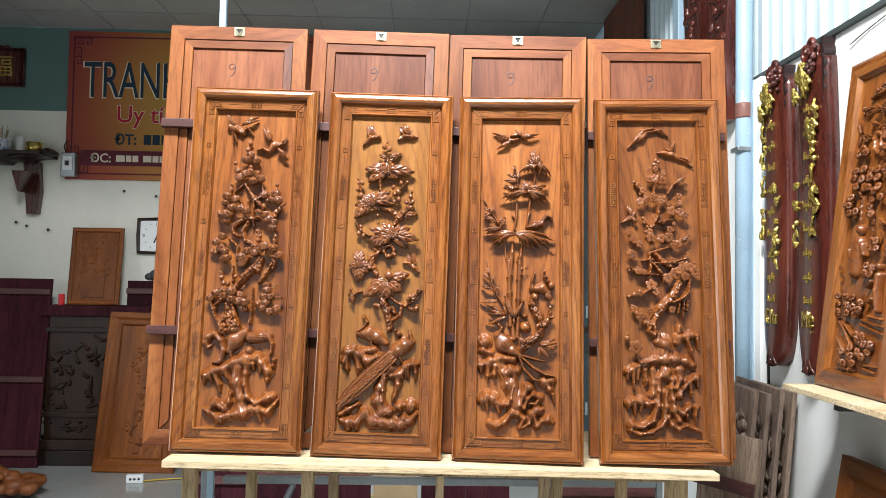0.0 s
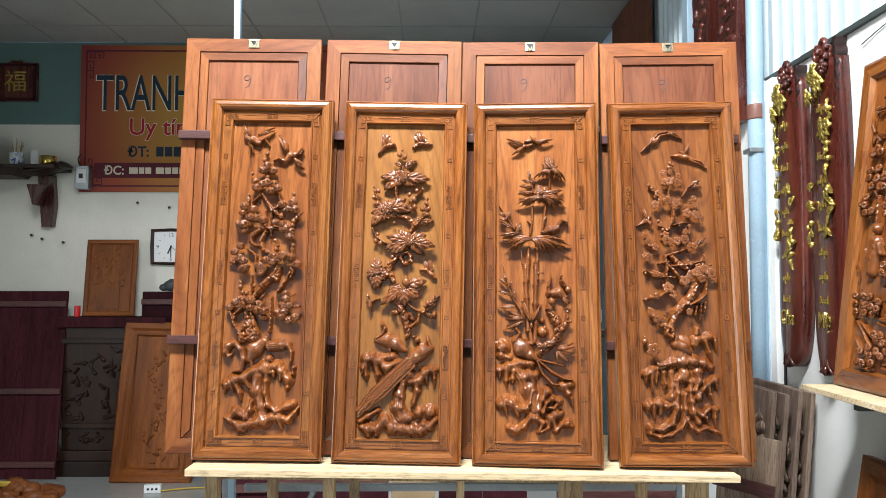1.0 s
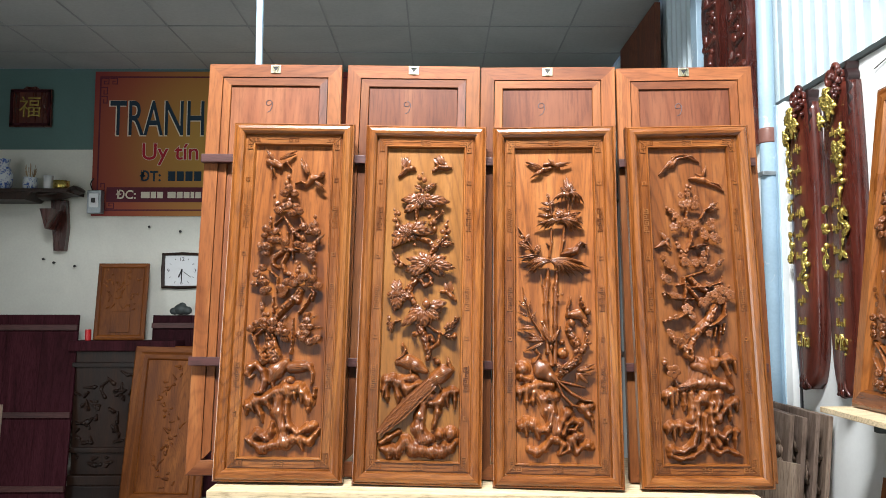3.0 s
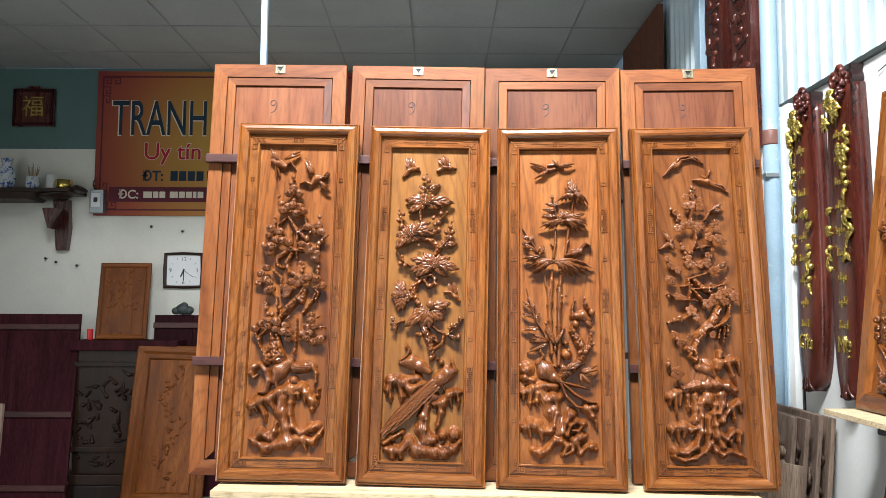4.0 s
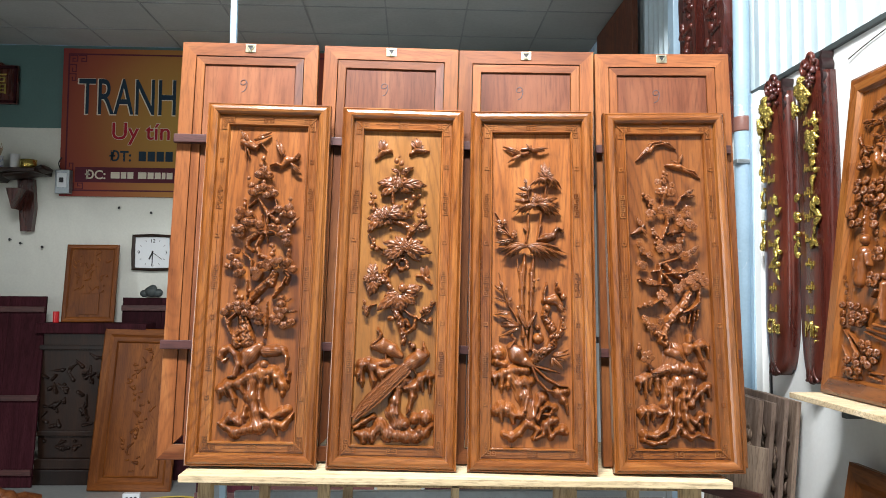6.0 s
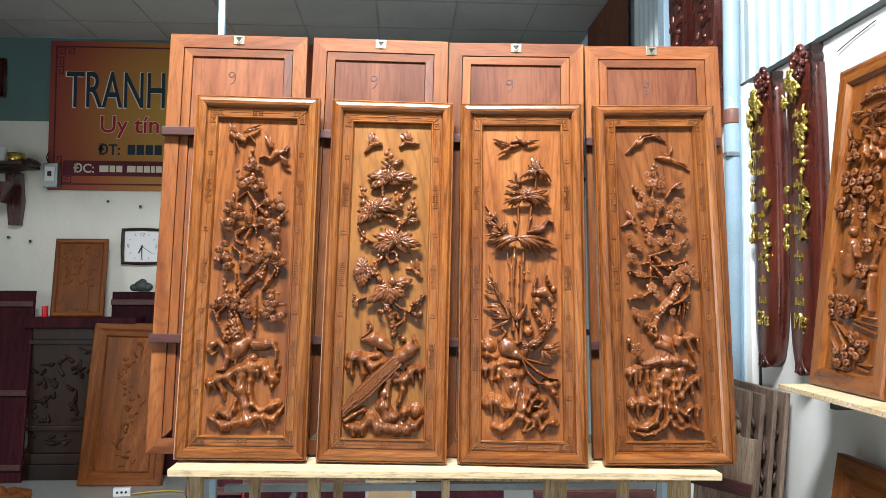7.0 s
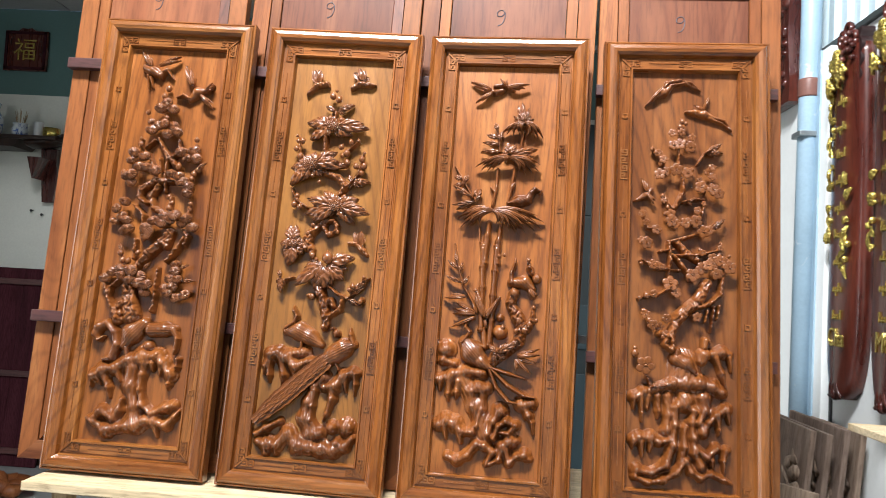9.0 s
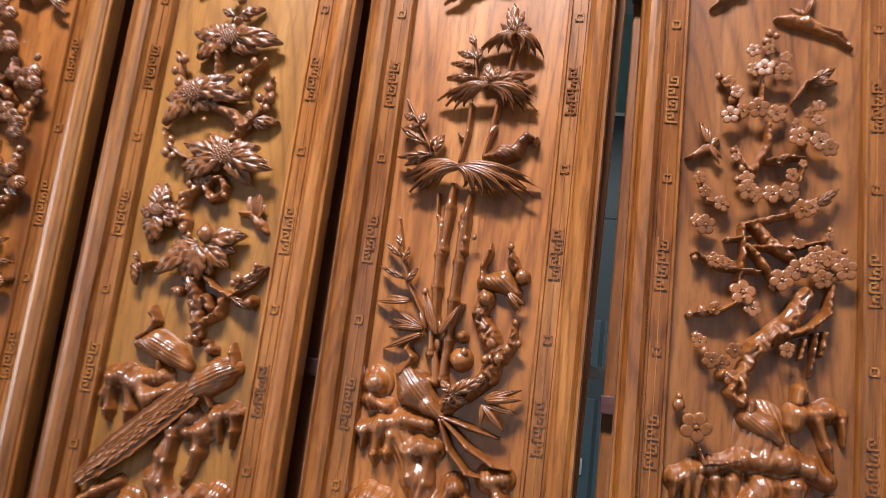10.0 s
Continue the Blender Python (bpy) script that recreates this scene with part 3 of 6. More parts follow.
for body, x, z in (("12", 0, 0.085), ("3", 0.115, -0.015), ("6", 0, -0.118), ("9", -0.115, -0.015)):
    words("numeral", body, 0.045, M_ink, clock, pose(x, -0.0185, z), 0.0005)
for ang, ln, wd in ((205, 0.065, 0.006), (205 - 25, 0.09, 0.004), (125, 0.1, 0.002)):
    part("pointer", box(-wd, wd, -0.0215, -0.0195, -0.012, ln, m=pose(0, 0, 0, 0, ang, 0)), M_black, clock)
for k in range(12):
    if k % 3:
        part("tick", box(-0.002, 0.002, -0.0195, -0.0185, 0.105, 0.12, m=pose(0, 0, 0, 0, 30 * k, 0)), M_ink, clock)

shelf = thing("altar_shelf", pose(-3.13, 6.699, 2.53), "dark wooden altar shelf on a carved bracket", "shelf")
part("board", box(-1.1, 0, -0.32, 0, -0.03, 0, 0.004), M_blackwood, shelf)
part("lip", prism([(-1.1, -0.09), (-0.36, -0.09), (-0.30, -0.03), (-1.1, -0.03)], -0.30, -0.02), M_blackwood, shelf)
part("end_scroll", tube(curve_points([(-0.28, -0.16, -0.05), (-0.12, -0.16, -0.03), (0.0, -0.16, 0.005), (0.03, -0.16, 0.02)]), (0.03,) * 18 + (0.01,), 8, flat=4), M_blackwood, shelf, smooth=True)
part("bracket", prism([(-0.22, -0.5), (-0.13, -0.5), (-0.11, -0.3), (-0.13, -0.06), (-0.26, -0.06), (-0.24, -0.3)], -0.06, 0), M_rosewood, shelf)
part("arm", prism([(-0.25, -0.16), (-0.2, -0.33), (-0.15, -0.16)], -0.26, -0.06), M_rosewood, shelf)
M_china = plain("blue_and_white_china", (0.72, 0.78, 0.82), 0.15, mottle=0.1, scale=60, stain=(0.05, 0.12, 0.4), stain_at=0.5)
vase = thing("china_incense_pot", pose(-3.52, 6.54, 2.53), "small blue and white china pot on the shelf", "pot")
part("pot", lathe([(0.03, 0), (0.055, 0.02), (0.062, 0.06), (0.05, 0.1), (0.058, 0.115), (0.05, 0.115), (0.04, 0.02)], 18), M_china, vase, smooth=True)
bm = bmesh.new()
rnd = random.Random(3)
for k in range(16):
    a, r = rnd.random() * 6.28, rnd.random() * 0.03
    tube([(r * math.cos(a), r * math.sin(a), 0.1), (2.1 * r * math.cos(a), 2.1 * r * math.sin(a), 0.16 + rnd.random() * 0.08)], 0.002, 5, bm)
part("incense_sticks", bm, M_card, vase)
glass = tagged(part("china_cup", lathe([(0.025, 0), (0.035, 0.02), (0.04, 0.13), (0.036, 0.13), (0.03, 0.02)], 16), M_white, smooth=True), "pale tumbler on the altar shelf", "cup")
glass.location = (-3.36, 6.53, 2.53)
cup = tagged(part("brass_cup", lathe([(0.05, 0), (0.065, 0.02), (0.066, 0.085), (0.06, 0.085), (0.055, 0.02)], 18), M_gold, smooth=True), "shiny brass cup on the altar shelf", "cup")
cup.location = (-3.25, 6.53, 2.53)
vase2 = tagged(part("china_vase", lathe([(0.04, 0), (0.07, 0.05), (0.075, 0.14), (0.035, 0.22), (0.05, 0.27), (0.045, 0.27), (0.03, 0.22)], 18), M_china, smooth=True), "tall blue and white china vase on the shelf", "vase")
vase2.location = (-3.74, 6.53, 2.53)


def plank_back(name, m, w, h, rails, label, mat=None, category="panel back", group=""):
    """Large panel seen from behind: upright boards with battens across."""
    mat = mat or M_purple
    p = thing(name, m, label, category, group)
    n = max(2, round(w / 0.3))
    for k in range(n):
        part("plank", box(w * k / n + 0.001, w * (k + 1) / n - 0.001, -0.025, 0, 0, h, 0.002), mat, p)
    for z in rails:
        part("batten", box(0.0, w, -0.05, -0.0252, z, z + 0.045, 0.003), M_batten, p)
    return p


plank_back("large_panel_back", pose(-4.15, 6.27, 0.002, -6, 0, 0), 1.15, 1.49, (0.09, 0.66, 1.36), "purple-brown panel back with battens leaning on the wall")
plank_back("large_panel_back", pose(-2.46, 6.50, 0.002, -4, 0, 0), 1.3, 1.48, (0.6, 1.37), "purple-brown panel back leaning behind the others")

altar = thing("carved_bed_head", pose(-3.04, 6.38, 0), "blackish carved wooden bed head standing at the wall", "wood carving")
part("base", box(0, 0.85, -0.05, 0.1, 0, 0.12, 0.006), M_blackwood, altar)
part("plinth", box(0.01, 0.84, -0.035, 0.1, 0.121, 0.2, 0.006), M_blackwood, altar)
part("body", box(0.02, 0.83, 0.0, 0.1, 0.201, 1.19, 0.006), M_blackwood, altar)
part("cornice", box(-0.01, 0.86, -0.05, 0.2, 1.191, 1.275, 0.01), M_purple, altar)
part("rail", box(0.02, 0.83, -0.03, -0.001, 1.06, 1.10, 0.006), M_blackwood, altar)
part("rail", box(0.02, 0.83, -0.03, -0.001, 0.38, 0.42, 0.006), M_blackwood, altar)
can = tagged(part("red_candle_cup", lathe([(0.022, 0), (0.024, 0.004), (0.024, 0.09), (0.016, 0.09)], 14), M_red), "small red votive candle on the cabinet top", "candle")
can.location = (-2.93, 6.42, 1.275)
FR = [(0, 0), (0, 0.02), (0.01, 0.026), (0.03, 0.024), (0.04, 0.014), (0.04, 0)]
M_locker = plain("dark_teal_enamel", (0.007, 0.016, 0.018), 0.5, mottle=0.2, scale=10)
M_locker_door = plain("blue_grey_enamel", (0.014, 0.03, 0.036), 0.5, mottle=0.15, scale=10)
locker = thing("steel_locker", pose(0.2, 6.68, 0), "dark teal steel locker standing at the back wall", "locker")
part("body", box(0, 1.2, -0.45, 0, 0.06, 2.1, 0.006), M_locker, locker)
# Locker form is assumed; this box is added to hide the bright wall.
part("added_top_box", box(0.0, 1.2, -0.44, 0, 2.102, 2.78, 0.006), M_locker, locker, "added blackish box that darkens the gap between panels")
part("plinth", box(0.02, 1.18, -0.42, -0.02, 0, 0.0595, 0.003), M_black, locker)
for x in (0.02, 0.61):
    for z0, z1 in ((0.1, 0.95), (1.13, 1.45)):
        door = part("door", box(x, x + 0.57, -0.466, -0.4505, z0, z1, 0.004), M_locker_door, locker, "blue-grey enamelled door")
        part("handle", box(x + 0.5, x + 0.52, -0.49, -0.4665, (z0 + z1) / 2 - 0.05, (z0 + z1) / 2 + 0.05, 0.004), M_steel, door)
small = thing("framed_carving", pose(-2.905, 6.47, 1.277, -7, 0, 0), "small brown framed relief carving leaning on the wall", "wood carving")
frame_members(small, 0.42, 0.64, FR, M_aged_v, M_aged_h)
part("field", box(0.035, 0.385, -0.01, -0.001, 0.035, 0.605), M_aged_v, small)
tallp = thing("leaning_carving", pose(-2.527, 6.16, 0.002, -9.5, 1.2, 0), "orange-brown carved panel leaning on the floor", "wood carving")
FR2 = [(0, 0), (0, 0.03), (0.01, 0.036), (0.05, 0.034), (0.07, 0.022), (0.10, 0.022), (0.105, 0.028), (0.115, 0.014), (0.115, 0)]
frame_members(tallp, 0.63, 1.25, FR2, M_aged_v, M_aged_h)
part("field", box(0.11, 0.52, -0.013, -0.001, 0.11, 1.14), M_aged_v, tallp)
# ---- carving: reliefs of the four panels, in millimetres from the lower left corner ----
FIELD = 0.0148


def unit_leaf(kind):
    """Leaf of length 1 along x with a crease, veins and a drooping tip; solid, outwards is -y."""
    nx, nz = 16, 11
    top, low = [], []
    for i in range(nx + 1):
        t = i / nx
        if kind in ("blade", "frond"):
            wd = math.sin(math.pi * min(1, t * 0.95 + 0.12)) ** 0.6 * (1 - 0.35 * t)
        elif kind == "petal":
            wd = (math.sin(math.pi * min(1.0, t * 0.86 + 0.12))) ** 0.5
        else:
            wd = math.sin(math.pi * min(1, t * 0.97 + 0.03)) ** 0.8 * (1.15 - 0.3 * t) * (1 + 0.08 * math.sin(t * 22))
        arch = 0.35 + 0.65 * math.sin(math.pi * (0.15 + 0.75 * t)) - (0.35 * t * t if kind != "petal" else -0.25 * t)
        rt, rl = [], []
        for j in range(nz):
            s = 2 * j / (nz - 1) - 1
            crease = 0.45 * (1 - abs(s)) if kind != "petal" else -0.35 * (1 - s * s)
            if kind == "leaf":
                crease += 0.2 * math.sin(19 * t - 7 * abs(s)) * min(1, 4 * abs(s)) - 0.5 * math.exp(-50 * s * s)
            if kind in ("blade", "frond"):
                crease -= 0.35 * math.exp(-30 * s * s)
            bend = 3.2 * t * (1 - t) if kind == "frond" else 0.0
            rt.append((t, -arch - crease, 0.5 * wd * s + bend))
            rl.append((t, -arch + 0.28 + 0.2 * abs(s), 0.5 * wd * s + bend))
        top.append(rt), low.append(rl)
    bm = loft([a + b[::-1] for a, b in zip(top, low)])
    return bm


def unit_tuft(n=15):
    """Round pine tuft: a shallow dome with radial needles."""
    k = n * 4
    rings = []
    for r, h in ((1.0, 0.0), (1.04, 0.3), (0.95, 0.6), (0.72, 0.82), (0.4, 0.9), (0.14, 0.86), (0.06, 0.95)):
        ring = []
        for j in range(k):
            a = 2 * math.pi * j / k
            g = 0.5 + 0.5 * math.cos(n * a)
            rr = r * (1 - 0.1 * (1 - g) * (r > 0.5))
            ring.append((rr * math.cos(a), -h + 0.27 * (1 - g) * (0.2 < r < 1.03), rr * math.sin(a)))
        rings.append(ring)
    return loft(rings)


def unit_blossom():
    """Five rounded petals about a beaded eye."""
    bm = bmesh.new()
    for k in range(5):
        a = 2 * math.pi * k / 5 + 0.3
        own = bmesh.new()
        bmesh.ops.create_uvsphere(own, u_segments=12, v_segments=8, radius=1.0)
        for v in own.verts:
            d = math.hypot(v.co.x, v.co.z)
            v.co.y = v.co.y * 0.5 + (0.34 * (1 - d) if v.co.y < 0 else 0)
        own.transform(Matrix.Rotation(-a, 4, "Y") @ Matrix.Translation((0.56, -0.25, 0)) @ Matrix.Diagonal((0.46, 0.5, 0.44, 1)))
        merge(bm, own)
    ball((0, -0.36, 0), 0.17, bm, 2)
    for k in range(6):
        a = 2 * math.pi * k / 6
        ball((0.25 * math.cos(a), -0.38, 0.25 * math.sin(a)), 0.06, bm, 1)
    return bm


def unit_heart():
    """Centre of a large flower: a dome of beads."""
    bm = ball((0, 0, 0), 0.93, None, 2, (1, 0.55, 0.8))
    for k in range(46):
        h = k / 46
        a, r = k * 2.4, math.sqrt(h) * 0.95
        ball((r * math.cos(a), -0.55 * math.sqrt(max(0, 1 - r * r)) - 0.02, 0.8 * r * math.sin(a)), 0.13, bm, 1)
    return bm


def unit_bud():
    return lathe([(0.02, -1.0), (0.5, -0.75), (0.85, -0.2), (0.8, 0.3), (0.45, 0.8), (0.12, 1.1), (0.02, 1.25)], 12)


UNIT = {}
for key, maker in (("leaf", lambda: unit_leaf("leaf")), ("blade", lambda: unit_leaf("blade")), ("petal", lambda: unit_leaf("petal")), ("frond", lambda: unit_leaf("frond")), ("tuft", unit_tuft), ("blossom", unit_blossom), ("heart", unit_heart), ("bud", unit_bud)):
    ob = part("unit_" + key, maker(), M_carve, smooth=True)
    UNIT[key] = ob.data
    bpy.data.objects.remove(ob)
CARVE_RND = random.Random(21)


# how each panel's motifs sit on its field: stretch, shear and shift of u, then of v
SIT = {PANELS[0]: (1.0154, 0.0046, 2.6, 0.0027, 1.0081, 4.7), PANELS[1]: (1.0126, 0.0014, 7.5, -0.0050, 1.0058, 7.0),
       PANELS[2]: (0.9941, 0.0030, 2.1, -0.0208, 0.9983, 13.1), PANELS[3]: (0.9823, 0.0051, -0.6, -0.0262, 0.9943, 10.8)}


def sit(owner, u, v):
    a, b, c, d, e, f = SIT.get(owner, (1, 0, 0, 0, 1, 0))
    return a * u + b * v + c, d * u + e * v + f


def put(owner, name, key, u, v, lift, sx, sy, sz, turn=0.0, nod=0.0, roll=0.0, mat=None):
    """Sets a unit piece at u, v (mm), lift above the field; turn in degrees, anticlockwise as seen from the front."""
    u, v = sit(owner, u, v)
    o = new(name, UNIT[key])
    o.parent = owner
    o.matrix_basis = pose(u / 1000, -FIELD - lift / 1000, v / 1000, 0, -turn, 0) @ pose(0, 0, 0, roll, 0, nod) @ Matrix.Diagonal((sx / 1000, sy / 1000, sz / 1000, 1))
    return o


def tufts(owner, lift, spots):
    for u, v, r in spots:
        j = CARVE_RND
        put(owner, "pine_tuft", "tuft", u, v, lift + j.uniform(-4, 4), r, r * 0.75, r * j.uniform(0.72, 0.92), j.uniform(-25, 25), j.uniform(-14, 14), j.uniform(-22, 4))


def buds(owner, lift, spots):
    for u, v, r in spots:
        put(owner, "bud", "bud", u, v, lift + CARVE_RND.uniform(-2, 4), r, r, r, CARVE_RND.uniform(-30, 30))


def blossoms(owner, lift, spots):
    for u, v, r in spots:
        j = CARVE_RND
        put(owner, "blossom", "blossom", u, v, lift + j.uniform(-3, 4), r, r * 0.95, r, j.uniform(0, 72), j.uniform(-14, 14), j.uniform(-4, 16))


def leaf(owner, u, v, u2, v2, wide, lift=10, kind="leaf", name="leaf", depth=None):
    d = math.hypot(u2 - u, v2 - v)
    put(owner, name, kind, u, v, lift, d, depth or min(13, 4 + 0.16 * d), wide, math.degrees(math.atan2(v2 - v, u2 - u)), CARVE_RND.uniform(-5, 9), CARVE_RND.uniform(-14, 14))


def leaves(owner, u, v, tips, wide, lift=10, kind="leaf", name="leaf"):
    for u2, v2 in tips:
        d = math.hypot(u2 - u, v2 - v)
        leaf(owner, u + 0.12 * (u2 - u), v + 0.12 * (v2 - v), u2, v2, wide * (0.6 + 0.4 * min(1.3, d / 40)), lift + CARVE_RND.uniform(-4, 4), kind, name)


def fronds(owner, u, v, tips, wide=8, lift=16):
    """A drooping palm crown: narrow bent blades in two layers."""
    spread = [(a, 1.0, 0) for a in tips] + [((0.5 * (a[0] + b[0]), 0.5 * (a[1] + b[1]) + 2), 0.86, 5) for a, b in zip(tips, tips[1:])]
    for (u2, v2), reach, up in spread:
        du, dv = (u2 - u) * reach, (v2 - v) * reach
        side = 1 if du >= 0 else -1
        put(owner, "frond", "frond", u, v + 1, lift + up, math.hypot(du, dv), 11, side * wide, math.degrees(math.atan2(dv, du)), CARVE_RND.uniform(0, 7), CARVE_RND.uniform(-10, 10))


def big_flower(owner, u, v, r, tips, lift=16):
    put(owner, "flower_heart", "heart", u, v, lift + 7, r, r * 0.8, r)
    leaves(owner, u, v, tips, 23, lift - 3)
    for k in range(9):
        a = 2 * math.pi * k / 9 + 0.2
        leaf(owner, u + 0.6 * r * math.cos(a), v + 0.5 * r * math.sin(a), u + 1.75 * r * math.cos(a), v + 1.4 * r * math.sin(a), 10, lift, "petal", "petal", 6)


def plumage(owner, *pts):
    """A long tail of overlapping rounded feathers, from the rump at pts[0] to the tip; pts are (u, v, half width)."""
    c = Carving(owner, "feather", 1.5, fresh=True)
    c.run(21, *pts)
    c.done()
    a, b, k, d, e, f = SIT[owner]
    for (u0, v0, r0), (u1, v1, r1) in reversed(list(zip(pts, pts[1:]))):
        n = max(2, round(math.hypot(u1 - u0, v1 - v0) / 8))
        turn = math.degrees(math.atan2(v1 - v0, u1 - u0))
        nx, nz = -math.sin(radians(turn)), math.cos(radians(turn))
        for i in reversed(range(n)):
            t = i / n
            r = r0 + (r1 - r0) * t
            across = max(2, round(r / 4.5)) + i % 2
            for q in range(across):
                s = (2 * q / max(1, across - 1) - 1) * 0.8 * r
                u, v = u0 + (u1 - u0) * t + s * nx, v0 + (v1 - v0) * t + s * nz
                v = (v - f - d * u) / e
                put(owner, "feather", "petal", (u - k - b * v) / a, v, 17 + 6 * (1 - (s / r) ** 2), 19, 5, 9, turn + CARVE_RND.uniform(-7, 7), 6, 0)


class Carving:
    """A part cut from one piece: rounded strokes that run into each other, as a height above the field."""

    def __init__(self, owner, name, cell=2.0, mat=None, field=FIELD, fresh=False):
        self.fresh = fresh
        self.owner, self.name, self.cell, self.strokes, self.mat, self.field = owner, name, cell, [], mat or M_carve, field

    def run(self, height, *pts):
        """A stroke through (u, v, radius) points."""
        for a, b in zip(pts, pts[1:] if len(pts) > 1 else pts):
            ends = [q if self.fresh else (*sit(self.owner, q[0], q[1]), q[2]) for q in (a, b)]
            self.strokes.append((*ends[0], *ends[1], height))
        return self

    def done(self, ripple=0.0, wave=0.16, lines=None, label="", bed=0.0, fold=0.0):
        """Cuts the strokes; those that touch make one piece."""
        along = np.linspace(0, 1, 9)[:, None]
        walk_of = [np.hstack([a[:2] + (b[:2] - a[:2]) * along, a[2] + (b[2] - a[2]) * along]) for a, b in ((np.array(q[:3], float), np.array(q[3:6], float)) for q in self.strokes)]
        left, pieces = list(range(len(self.strokes))), []
        while left:
            piece, edge = [left[0]], [left.pop(0)]
            while edge:
                a = walk_of[edge.pop()]
                for k in left[:]:
                    b = walk_of[k]
                    if (np.hypot(a[:, None, 0] - b[None, :, 0], a[:, None, 1] - b[None, :, 1]) < 0.9 * (a[:, None, 2] + b[None, :, 2])).any():
                        left.remove(k), piece.append(k), edge.append(k)
            pieces.append([self.strokes[k] for k in piece] + [(q[0], q[1], q[2] * 1.35, q[3], q[4], q[5] * 1.25 + 2, bed) for q in (self.strokes[k] for k in piece) if bed])
        return [self.cut(p, ripple, wave, lines, label, fold, 5.0 if bed else 7) for p in pieces]

    def cut(self, strokes, ripple, wave, lines, label, fold, join):
        s = np.array(strokes, float)
        c = self.cell
        r = np.maximum(s[:, 2], s[:, 5]) + 2 * c
        u0, u1 = min((s[:, 0] - r).min(), (s[:, 3] - r).min()), max((s[:, 0] + r).max(), (s[:, 3] + r).max())
        v0, v1 = min((s[:, 1] - r).min(), (s[:, 4] - r).min()), max((s[:, 1] + r).max(), (s[:, 4] + r).max())
        U, V = np.meshgrid(np.arange(u0, u1 + c, c), np.arange(v0, v1 + c, c), indexing="ij")
        height, dist = np.zeros_like(U), np.full_like(U, 1e3)
        for a, b, ra, a2, b2, rb, h in s:
            du, dv = a2 - a, b2 - b
            q = du * du + dv * dv
            t = np.clip(((U - a) * du + (V - b) * dv) / q, 0, 1) if q > 0 else np.zeros_like(U)
            waist = min(0.2, 0.25 * (math.sqrt(q) / max(ra, rb) - 0.6)) if join < 6 and min(ra, rb) > 5 else 0
            rad = (ra + (rb - ra) * t) * (1 - max(0, waist) * np.sin(math.pi * t))
            d = np.hypot(U - a - t * du, V - b - t * dv)
            f = h * np.clip(1 - (d / rad) ** 2.2, 0, 1) ** 0.62 * (0.5 + 0.5 * rad / max(ra, rb))
            f = f * (1 - fold * np.exp(-(((d / rad) - 0.5) / 0.07) ** 2) - 0.7 * fold * np.exp(-(((d / rad) - 0.78) / 0.05) ** 2))
            height = (height ** join + f ** join) ** (1 / join)
            dist = np.minimum(dist, d - rad)
        inside = dist < 0
        swell = np.sin(U * wave + 1.3 * np.sin(V * wave * 0.7)) * np.sin(V * wave * 0.8 + 1.1 * np.sin(U * wave * 0.9))
        height = np.where(inside, height * (1 + ripple * swell), 0)
        if join < 5:
            # worn folds that follow the outline of the rock
            fold_at = (dist + 2.2 * np.sin(U * 0.09 + V * 0.05)) / 8.5
            height = np.where(inside, np.maximum(height * 0.95 - 0.8 * (0.5 + 0.5 * np.cos(2 * math.pi * fold_at)) ** 3 * np.clip(-dist / 5, 0, 1), 0.3), 0)
        if lines:
            ang, pitch, deep, sway = (*lines, 0.0)[:4]
            a = radians(ang)
            along = (U * math.cos(a) + V * math.sin(a)) / pitch + 0.9 * sway * np.sin(V * 0.055 + 1.5 * np.sin(U * 0.03))
            height = np.where(inside, np.maximum(height - deep * (0.5 + 0.5 * np.cos(2 * math.pi * along)) ** 3 * np.clip(-dist / 4, 0, 1), 0.3), 0)
        gu, gv = np.gradient(dist, c)
        g = np.hypot(gu, gv) + 1e-6
        rim = (~inside) & (dist < 1.5 * c)
        Us, Vs = np.where(rim, U - gu / g * dist, U), np.where(rim, V - gv / g * dist, V)
        cells = inside[:-1, :-1] | inside[1:, :-1] | inside[1:, 1:] | inside[:-1, 1:]
        number = -np.ones(U.shape, int)
        used = np.zeros(U.shape, bool)
        for i, j in ((0, 0), (1, 0), (1, 1), (0, 1)):
            used[i : U.shape[0] - 1 + i, j : U.shape[1] - 1 + j] |= cells
        number[used] = np.arange(used.sum())
        co = np.stack([Us[used], -self.field * 1000 - height[used] + np.where(inside[used], 0, 1.2), Vs[used]], 1) / 1000
        ii, jj = np.nonzero(cells)
        faces = np.stack([number[ii, jj], number[ii, jj + 1], number[ii + 1, jj + 1], number[ii + 1, jj]], 1)
        me = bpy.data.meshes.new(self.name)
        me.from_pydata(co.tolist(), [], faces.tolist())
        me.polygons.foreach_set("use_smooth", [True] * len(me.polygons))
        me.materials.append(self.mat)
        ob = new(self.name, me)
        ob.parent = self.owner
        if label:
            ob["label"] = label
        return ob



# pine and standing birds
p = PANELS[0]
c = Carving(p, 'carved_rock', 1.5, fresh=True)
c.run(24, (89, 210, 14.8), (108, 224, 17.2), (134, 228, 15.7), (161, 247, 15.7))
c.run(25, (161, 247, 14.8), (194, 257, 21.7), (228, 262, 15.8), (243, 248, 13.6), (261, 223, 14.7))
c.run(22, (84, 208, 9.4), (84, 185, 2.8))
c.run(23, (110, 215, 12.8), (125, 184, 7.8), (130, 162, 1.9))
c.run(21, (96, 211, 9.9), (106, 190, 2.4))
c.run(22, (139, 222, 12.2), (150, 200, 3.7))
c.run(21, (172, 232, 20.7), (173, 191, 18.5), (190, 148, 14.7), (192, 119, 20.4))
